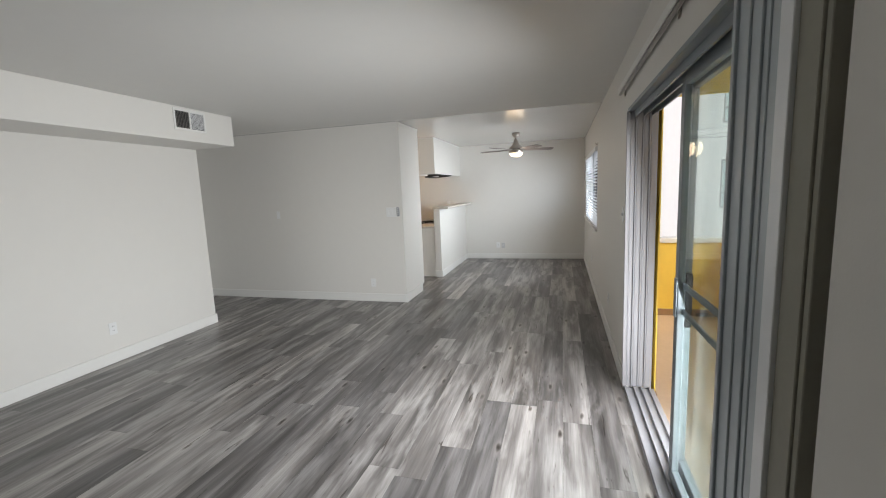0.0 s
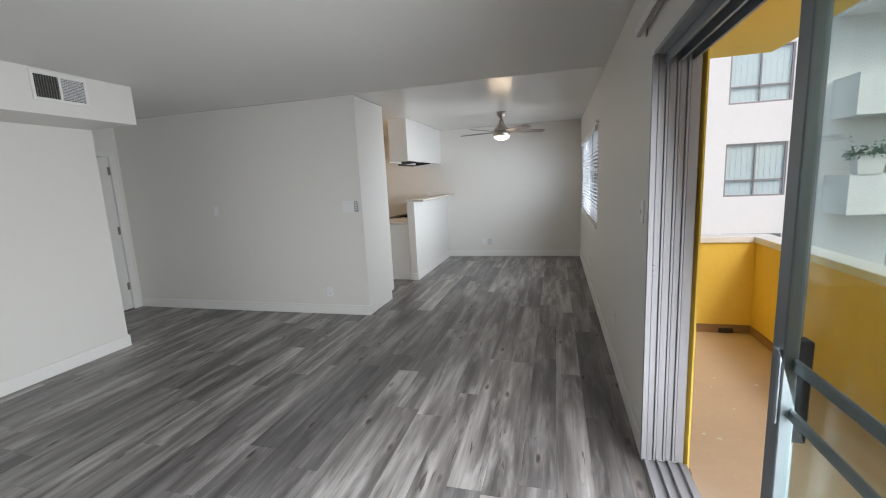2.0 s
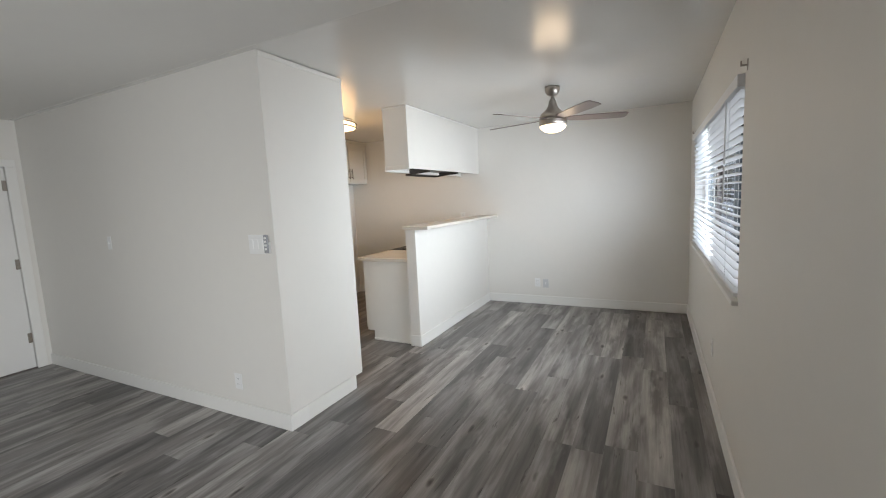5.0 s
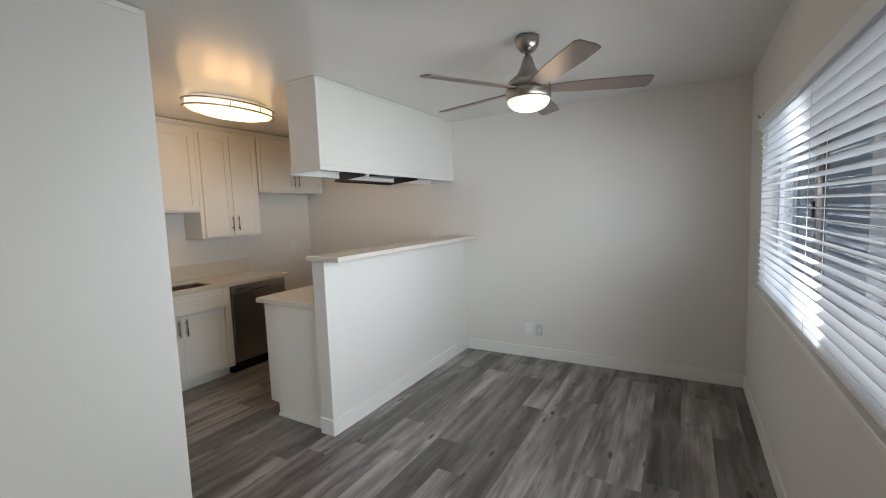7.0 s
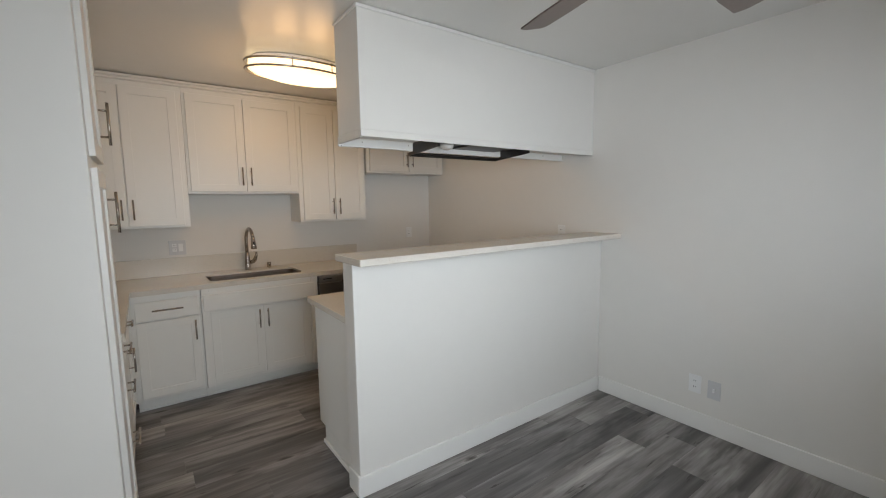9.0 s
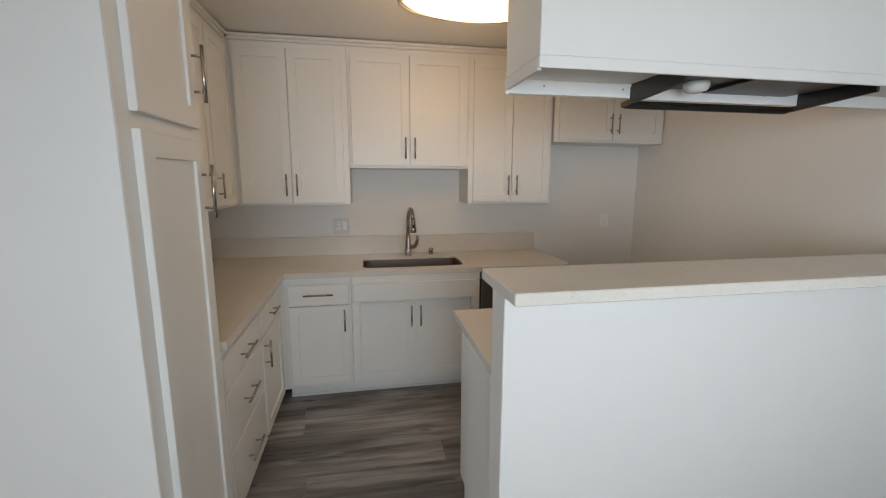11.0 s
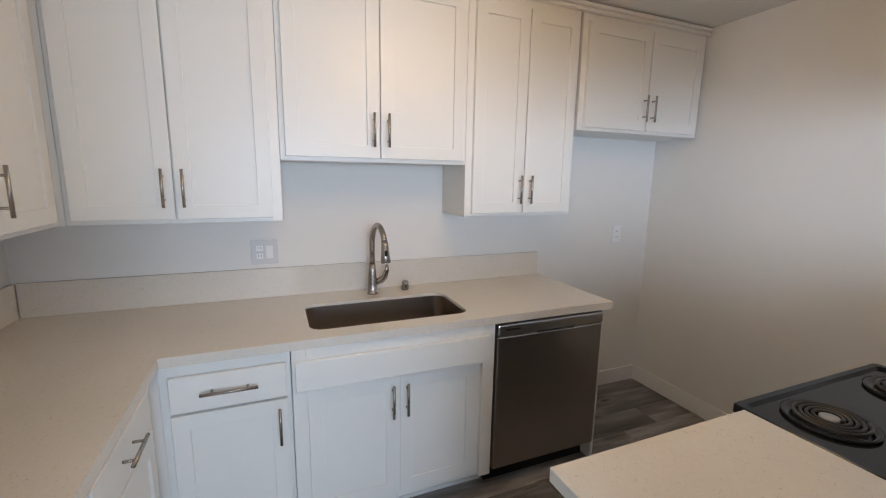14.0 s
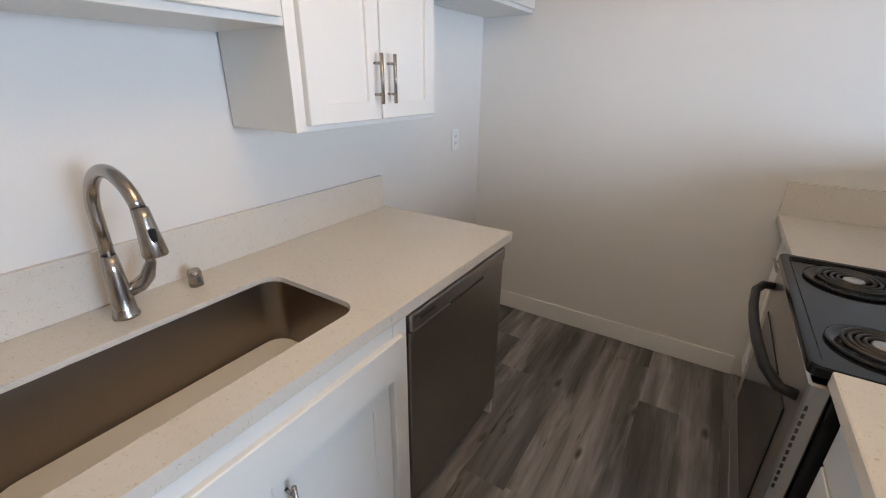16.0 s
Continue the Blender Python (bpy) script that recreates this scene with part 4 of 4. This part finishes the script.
# ---------------------------------------------------------------- peninsula, range, hood
B = Face("-x", -2.375)
c = cabinet("base_cabinet", B, 7.362, 7.988, 0.605, 0.10, 0.876, "white base cabinet at the end of the peninsula", True)
slab_front(B, c, 7.38, 7.972, 0.692, 0.829, (7.675, 0.765, 0.15, False))
shaker(B, c, 7.38, 7.672, 0.125, 0.683, (7.645, 0.585, 0.15, True))
shaker(B, c, 7.678, 7.972, 0.125, 0.683, (7.705, 0.585, 0.15, True))
part("base_trim", boxes((-2.26, -1.78, 7.345, 7.361, 0.0, 0.022), bevel=0.003), M_TRIM, c)
c = cabinet("base_cabinet", B, 8.765, 9.345, 0.605, 0.10, 0.876, "white base cabinet beyond the range", True)
slab_front(B, c, 8.785, 9.325, 0.692, 0.829, (9.05, 0.765, 0.15, False))
shaker(B, c, 8.785, 9.325, 0.125, 0.683, (8.815, 0.585, 0.15, True))
pc = thing("peninsula_countertop", (-2.09, 7.66, 0.876), "cream speckled quartz counter beside the range", "countertop")
part("slab", boxes((-2.415, -1.766, 7.335, 7.992, 0.877, 0.914), bevel=0.003), M_QUARTZ, pc)
pc = thing("far_countertop", (-2.09, 9.06, 0.876), "cream speckled quartz counter in the corner", "countertop")
part("slab", boxes((-2.415, -1.766, 8.762, 9.344, 0.877, 0.914), bevel=0.003), M_QUARTZ, pc)
part("backsplash", boxes((-2.415, -1.766, 9.345, YN - 0.0005, 0.8772, 1.065), bevel=0.0015), M_QUARTZ, pc)

rg = thing("electric_range", (-2.1, 8.376, 0), "black electric coil range with stainless oven front", "stove")
part("body", boxes((-2.395, -1.775, 7.996, 8.757, 0.03, 0.885), bevel=0.003), M_BLACK, rg)
bm = bmesh.new()
rings = []
for inset, z in ((0.004, 0.8852), (0.0, 0.889), (0.0, 0.910), (0.004, 0.914), (0.022, 0.914), (0.030, 0.905)):
    rings.append([bm.verts.new((x, y, z)) for x, y in rounded_loop(-2.452 + inset, -1.772 - inset, 7.994 + inset, 8.759 - inset, 0.018, 4)])
for p, q in zip(rings, rings[1:]):
    for k in range(len(p)):
        bm.faces.new((p[k], p[(k + 1) % len(p)], q[(k + 1) % len(p)], q[k]))
bm.faces.new(rings[0])
bm.faces.new(rings[-1])
top = part("cooktop", bm, M_BLACK, rg, "glossy black enamel cooktop")
of = part("oven_door", boxes((-2.44, -2.397, 8.0, 8.753, 0.19, 0.865), bevel=0.005), M_STEEL, rg, "stainless oven door with dark glass")
part("oven_glass", boxes((-2.444, -2.439, 8.09, 8.665, 0.32, 0.72), bevel=0.002), M_BLACK, of)
hp = [(-2.44, 8.04, 0.80), (-2.475, 8.05, 0.802), (-2.50, 8.12, 0.805), (-2.512, 8.25, 0.806), (-2.515, 8.376, 0.806), (-2.512, 8.50, 0.806), (-2.50, 8.63, 0.805), (-2.475, 8.70, 0.802), (-2.44, 8.71, 0.80)]
part("oven_handle", tube(bmesh.new(), hp, 0.014, 12), M_BLACKMATT, of, "curved black oven handle", smooth=True)
for k in range(12):
    part("vent_slot", boxes((-2.432, -2.426, 7.9985, 8.0002, 0.55 + 0.022 * k, 0.563 + 0.022 * k)), M_SLOT, of)
part("storage_drawer", boxes((-2.438, -2.397, 8.0, 8.753, 0.04, 0.18), bevel=0.005), M_STEEL, rg)


def burner(cx, cy, r):
    b = part("drip_bowl", lathe(bmesh.new(), [(r * 1.22, 0.9055), (r * 1.24, 0.912), (r * 1.16, 0.914), (r * 1.05, 0.908), (r * 0.4, 0.907)], (cx, cy, 0), n=36), M_BLACK, top, smooth=True)
    turns, pts = 4.2 if r > 0.08 else 3.6, []
    for i in range(int(turns * 22)):
        a = 2 * math.pi * i / 22
        rad = r * (0.32 + 0.68 * i / (turns * 22))
        pts.append((cx + rad * math.cos(a), cy + rad * math.sin(a), 0.9185))
    part("coil", tube(bmesh.new(), pts, 0.0046, 6), M_COIL, b, smooth=True)
    part("coil_centre", lathe(bmesh.new(), [(r * 0.27, 0.914), (r * 0.27, 0.919), (r * 0.22, 0.921), (r * 0.08, 0.920)], (cx, cy, 0), n=22), M_STEEL, b, smooth=True)


burner(-2.30, 8.165, 0.085)
burner(-2.28, 8.59, 0.098)
burner(-1.96, 8.165, 0.098)
burner(-1.96, 8.59, 0.085)

hd = thing("range_hood", (-1.92, 8.28, 1.838), "dark stainless under-cabinet range hood below bulkhead", "range hood")
M_HOOD = brushed_material("hood_steel", (0.075, 0.070, 0.066), 0.36)
HY0, HY1 = 7.92, 8.68
part("shell", boxes((-2.03, -1.762, HY0, HY1, 1.862, 1.8715)), M_HOOD, hd)
for y0, y1 in ((HY0, HY0 + 0.012), (HY1 - 0.012, HY1)):
    bm = bmesh.new()
    prof = [(-2.088, 1.797), (-2.088, 1.816), (-2.049, 1.8195), (-2.0345, 1.8195), (-2.0345, 1.8615), (-1.762, 1.8615), (-1.762, 1.822)]
    a, b = [bm.verts.new((x, y0, z)) for x, z in prof], [bm.verts.new((x, y1, z)) for x, z in prof]
    for k in range(len(prof)):
        j = (k + 1) % len(prof)
        bm.faces.new((a[k], a[j], b[j], b[k]))
    bm.faces.new(a)
    bm.faces.new(b)
    part("side_panel", bm, M_HOOD, hd)
part("front_lip", boxes((-2.092, -2.076, HY0 + 0.0121, HY1 - 0.0121, 1.794, 1.817), (-2.076, -2.05, HY0 + 0.0121, HY1 - 0.0121, 1.811, 1.817), bevel=0.002), M_HOOD, hd)
part("filter", boxes((-2.03, -1.80, 8.22, 8.60, 1.850, 1.8615), bevel=0.002), M_HOOD, hd)
part("lamp_lens", lathe(bmesh.new(), [(0.042, 1.8615), (0.042, 1.845), (0.034, 1.832), (0.015, 1.826)], (-1.92, 8.10, 0), n=20), M_OFFGLASS, hd, smooth=True)
part("control_switch", boxes((-2.0935, -2.0925, 8.44, 8.50, 1.80, 1.811)), M_BLACKMATT, hd)
hb = thing("hood_trim_board", (-2.03, 8.4, 1.82), "white painted trim board under the bulkhead edge", "trim")
part("board", boxes((-2.047, -2.0352, 7.437, YN - 0.002, 1.820, 1.871), bevel=0.0015), M_TRIM, hb)
part("lip", boxes((-2.0351, -2.021, 7.45, HY0 - 0.01, 1.820, 1.8265), (-2.0351, -2.021, HY1 + 0.01, YN - 0.002, 1.820, 1.8265), bevel=0.001), M_TRIM, hb)
for k in range(6):
    part("screw", lathe(bmesh.new(), [(0.004, 0), (0.004, 0.0012), (0.002, 0.0016)], (-2.0352, 7.58 + 0.31 * k, 1.852), "x", 10), M_NICKEL, hb)
structure("bulkhead_bead", boxes((-1.7448, -1.738, 7.431, YN - 0.001, 2.450, 2.468), (-2.035, -1.7449, 7.430, 7.4368, 2.450, 2.468), bevel=0.002), M_TRIM, "thin white bead along the top of the bulkhead", "trim")

# ---------------------------------------------------------------- balcony
ZB = -0.12
BX, BY = 2.27, 5.85
structure("balcony_floor", boxes((XE + T + 0.021, BX + 0.14, -2.2, BY + 0.14, ZB - 0.16, ZB)), M_DECK, "tan coated concrete balcony floor", "balcony floor")
structure("balcony_parapet", boxes((BX, BX + 0.14, -2.2, BY, ZB, 0.79), (XE + T + 0.001, BX + 0.14, BY, BY + 0.14, ZB, 0.79), bevel=0.004), M_YELLOW, "solid yellow stucco balcony parapet", "parapet")
structure("parapet_cap", boxes((BX - 0.025, BX + 0.165, -2.2, BY - 0.025, 0.791, 0.85), (XE + T + 0.001, BX + 0.165, BY - 0.0249, BY + 0.165, 0.791, 0.85), bevel=0.005), M_CAP, "white painted cap on the parapet", "parapet cap")
structure("balcony_base_strip", boxes((BX - 0.012, BX - 0.0005, -2.2, BY - 0.013, ZB, ZB + 0.085), (XE + T + 0.001, BX - 0.0005, BY - 0.012, BY - 0.0005, ZB, ZB + 0.085), (XE + T + 0.0305, XE + T + 0.042, DY1 - 0.006, DY1 + 0.4, ZB, ZB + 0.10), (XE + T + 0.0216, XE + T + 0.042, DY1 - 0.016, DY1 - 0.0045, ZB, ZB + 0.10), bevel=0.003), M_DECKBASE, "brown coated upstand at the balcony edge", "skirting")
structure("balcony_ceiling", boxes((XE + T + 0.003, BX + 0.02, -2.2, BY + 0.02, 2.5, 2.65)), M_YELLOW, "yellow painted balcony ceiling", "balcony ceiling")
structure("wall_outside", boxes((XE + T + 0.0215, XE + T + 0.030, DY1 - 0.004, BY, ZB, 2.5), (XE + T + 0.0005, XE + T + 0.006, -2.2, DY0 - 0.003, ZB, 2.5), (XE + T + 0.0005, XE + T + 0.006, DY0 - 0.003, DY1 + 0.003, DZ + 0.002, 2.5)), M_YELLOW, "yellow stucco outer wall of the balcony", "wall")
dr = thing("floor_drain", (2.05, BY - 0.03, ZB), "dark drain opening at the balcony corner", "drain")
part("opening", boxes((1.99, 2.12, BY - 0.022, BY - 0.0125, ZB + 0.002, ZB + 0.05), bevel=0.002), M_SLOT, dr)

rnd = random.Random(5)
fk = thing("paint_flakes", (1.6, 4.2, ZB), "few white paint flakes on the balcony floor", "debris")
for _ in range(9):
    cx, cy, s = 1.62 + rnd.gauss(0, 0.2), 4.35 + rnd.gauss(0, 0.35), rnd.uniform(0.006, 0.016)
    bm = bmesh.new()
    lo = [bm.verts.new((cx + s * math.cos(a) * rnd.uniform(0.6, 1.2), cy + s * math.sin(a) * rnd.uniform(0.6, 1.2), ZB + 0.0006)) for a in (0, 1.2, 2.5, 3.6, 5.0)]
    hi = [bm.verts.new(v.co + Vector((0, 0, 0.002))) for v in lo]
    bm.faces.new(lo)
    bm.faces.new(hi)
    for k in range(5):
        bm.faces.new((lo[k], lo[(k + 1) % 5], hi[(k + 1) % 5], hi[k]))
    part("flake", bm, M_CAP, fk)

# ---------------------------------------------------------------- outside
structure("ground", boxes((-300, 300, -300, 300, -6.3, -6.0)), M_GROUND, "pale concrete ground between the buildings", "ground")
bld = thing("apartment_building", (12, 16, -6), "white stucco apartment building across the courtyard", "building")
FY = 16.0


def facade(x0, x1, holes, zlo=-6.0, zhi=9.0, y0=16.0, y1=16.3):
    """An upright sheet along x with openings through it."""
    bm = bmesh.new()
    xs = sorted({x0, x1, *[h[0] for h in holes], *[h[1] for h in holes]})
    zs = sorted({zlo, zhi, *[h[2] for h in holes], *[h[3] for h in holes]})
    for a, b in zip(xs, xs[1:]):
        for c0, c1 in zip(zs, zs[1:]):
            cx, cz = (a + b) / 2, (c0 + c1) / 2
            if not any(h[0] < cx < h[1] and h[2] < cz < h[3] for h in holes):
                box(bm, a, b, y0, y1, c0, c1)
    bmesh.ops.remove_doubles(bm, verts=bm.verts, dist=0.0005)
    return bm


HOLES = []
for z in (-2.12, 0.60, 3.32, 6.04):
    for x in (5.40, 14.6, 18.2):
        HOLES.append((x, x + 1.6, z, z + 1.58))
    HOLES.append((9.6, 11.6, z - 0.3, z + 1.45))
part("wall", facade(3.4, 24.0, HOLES), M_STUCCO, bld)
part("return_wall", boxes((3.4, 3.7, FY + 0.3, FY + 9, -6, 9.0)), M_STUCCO, bld)
part("roof", boxes((3.2, 24.2, FY - 0.15, FY + 9, 9.001, 9.4)), M_CAP, bld)
for x0, x1, z0, z1 in HOLES:
    xm, zm = (x0 + x1) / 2, z0 + 0.49
    w = part("window", facade(x0, x1, [(x0 + 0.05, xm - 0.02, z0 + 0.05, zm - 0.02), (xm + 0.02, x1 - 0.05, z0 + 0.05, zm - 0.02), (x0 + 0.05, xm - 0.02, zm + 0.02, z1 - 0.05), (xm + 0.02, x1 - 0.05, zm + 0.02, z1 - 0.05)], z0, z1, FY + 0.03, FY + 0.08), M_FARFRAME, bld)
    g = part("pane", boxes((x0 + 0.06, x1 - 0.06, FY + 0.05, FY + 0.056, z0 + 0.06, z1 - 0.06)), M_GLASS, w)
    part("curtain", boxes(*[(x0 + 0.02 + k * 0.075, x0 + 0.09 + k * 0.075, FY + 0.10 + 0.008 * (k % 2), FY + 0.11 + 0.008 * (k % 2), z0, z1) for k in range(int((x1 - x0) / 0.075))]), M_CURTAIN, w)
for z in (-5.35, -2.62, 0.10, 2.70, 5.42):
    b = part("balcony", boxes((7.95, 12.3, FY - 1.1, FY - 0.001, z - 0.02, z + 0.16), (7.95, 12.3, FY - 1.1, FY - 0.95, z + 0.16, z + 1.05), (7.95, 8.1, FY - 0.95, FY - 0.001, z + 0.16, z + 1.05), (12.15, 12.3, FY - 0.95, FY - 0.001, z + 0.16, z + 1.05)), M_STUCCO, bld)


def balcony_planter(x, z):
    t = thing("balcony_planter", (x, FY - 1.0, z), "white basket planter with trailing green leaves", "planter", "balcony planters")
    bm = bmesh.new()
    lo = [bm.verts.new((x + a * 0.26, FY - 1.02 + b * 0.12, z)) for a, b in ((-1, -1), (1, -1), (1, 1), (-1, 1))]
    hi = [bm.verts.new((x + a * 0.33, FY - 1.02 + b * 0.17, z + 0.5)) for a, b in ((-1, -1), (1, -1), (1, 1), (-1, 1))]
    for k in range(4):
        j = (k + 1) % 4
        bm.faces.new((lo[k], lo[j], hi[j], hi[k]))
    bm.faces.new(lo)
    bm.faces.new(hi)
    part("basket", bm, M_PLANTER, t)
    bm = bmesh.new()
    rnd = random.Random(int(x * 100))
    for _ in range(420):
        p = Vector((x + rnd.uniform(-0.48, 0.48), FY - 1.02 + rnd.uniform(-0.25, 0.25), z + 0.45 + abs(rnd.gauss(0, 0.17)) - 0.06 * rnd.random()))
        q = Euler((rnd.uniform(-1, 1), rnd.uniform(-1, 1), rnd.uniform(0, 6.28))).to_matrix()
        s = rnd.uniform(0.03, 0.065)
        vs = [bm.verts.new(p + q @ Vector(v) * s) for v in ((-1, 0, 0), (0, -0.5, 0.1), (1, 0, 0), (0, 0.5, 0.1))]
        bm.faces.new(vs)
    part("leaves", bm, M_LEAF, t)


for x in (8.35, 9.05, 9.75):
    balcony_planter(x, 1.15)

# ---------------------------------------------------------------- plank floor
PW, PL = 0.178, 1.52
floor = structure("floor", boxes((XD - 0.1, XE - 0.006, YS, YN, -0.12, -0.005)), M_GROUT, "grey-brown weathered wood-look plank floor", "floor")
PLANK_MESHES = {}


def plank(x0, x1, y0, y1):
    key = (round(x1 - x0, 3), round(y1 - y0, 3))
    if key not in PLANK_MESHES:
        w, d = key[0] / 2 - 0.0002, key[1] / 2 - 0.0002
        bm = bmesh.new()
        rows = []
        for z, c in ((-0.0048, 0.0), (-0.0005, 0.0), (0.0, 0.0006)):
            rows.append([bm.verts.new((sx * (w - c), sy * (d - c), z)) for sx, sy in ((-1, -1), (1, -1), (1, 1), (-1, 1))])
        for a, b in zip(rows, rows[1:]):
            for k in range(4):
                bm.faces.new((a[k], a[(k + 1) % 4], b[(k + 1) % 4], b[k]))
        bm.faces.new(rows[-1])
        me = bpy.data.meshes.new("plank")
        bm.to_mesh(me)
        bm.free()
        me.materials.append(M_PLANK)
        PLANK_MESHES[key] = me
    o = new("plank", PLANK_MESHES[key])
    o.parent = floor
    o.location = ((x0 + x1) / 2, (y0 + y1) / 2, 0)


def lay(x_lo, x_hi, y_lo, y_hi, row):
    rnd = random.Random(row * 7 + 3)
    y = y_lo - rnd.uniform(0.1, 1.42)
    while y < y_hi - 0.02:
        a, b = max(y, y_lo), min(y + PL, y_hi)
        if b - a > 0.02:
            plank(x_lo, x_hi, a, b)
        y += PL


x, row = XE - 0.006, 0
while x > XD - 0.05:
    a = max(x - (PW if row else 0.085), XD - 0.06)
    mid = (x + a) / 2
    if x > XB:
        spans = [(YS, YN)]
    elif x > XL:
        spans = [(YS, YB), (6.28, YN)]
    else:
        spans = [(4.37, YB)]
        if x > XW:
            spans.append((6.28, YN))
    for s0, s1 in spans:
        lay(a, x, s0, s1, row * 3 + (1 if s0 > 5 else 0))
    x, row = a, row + 1
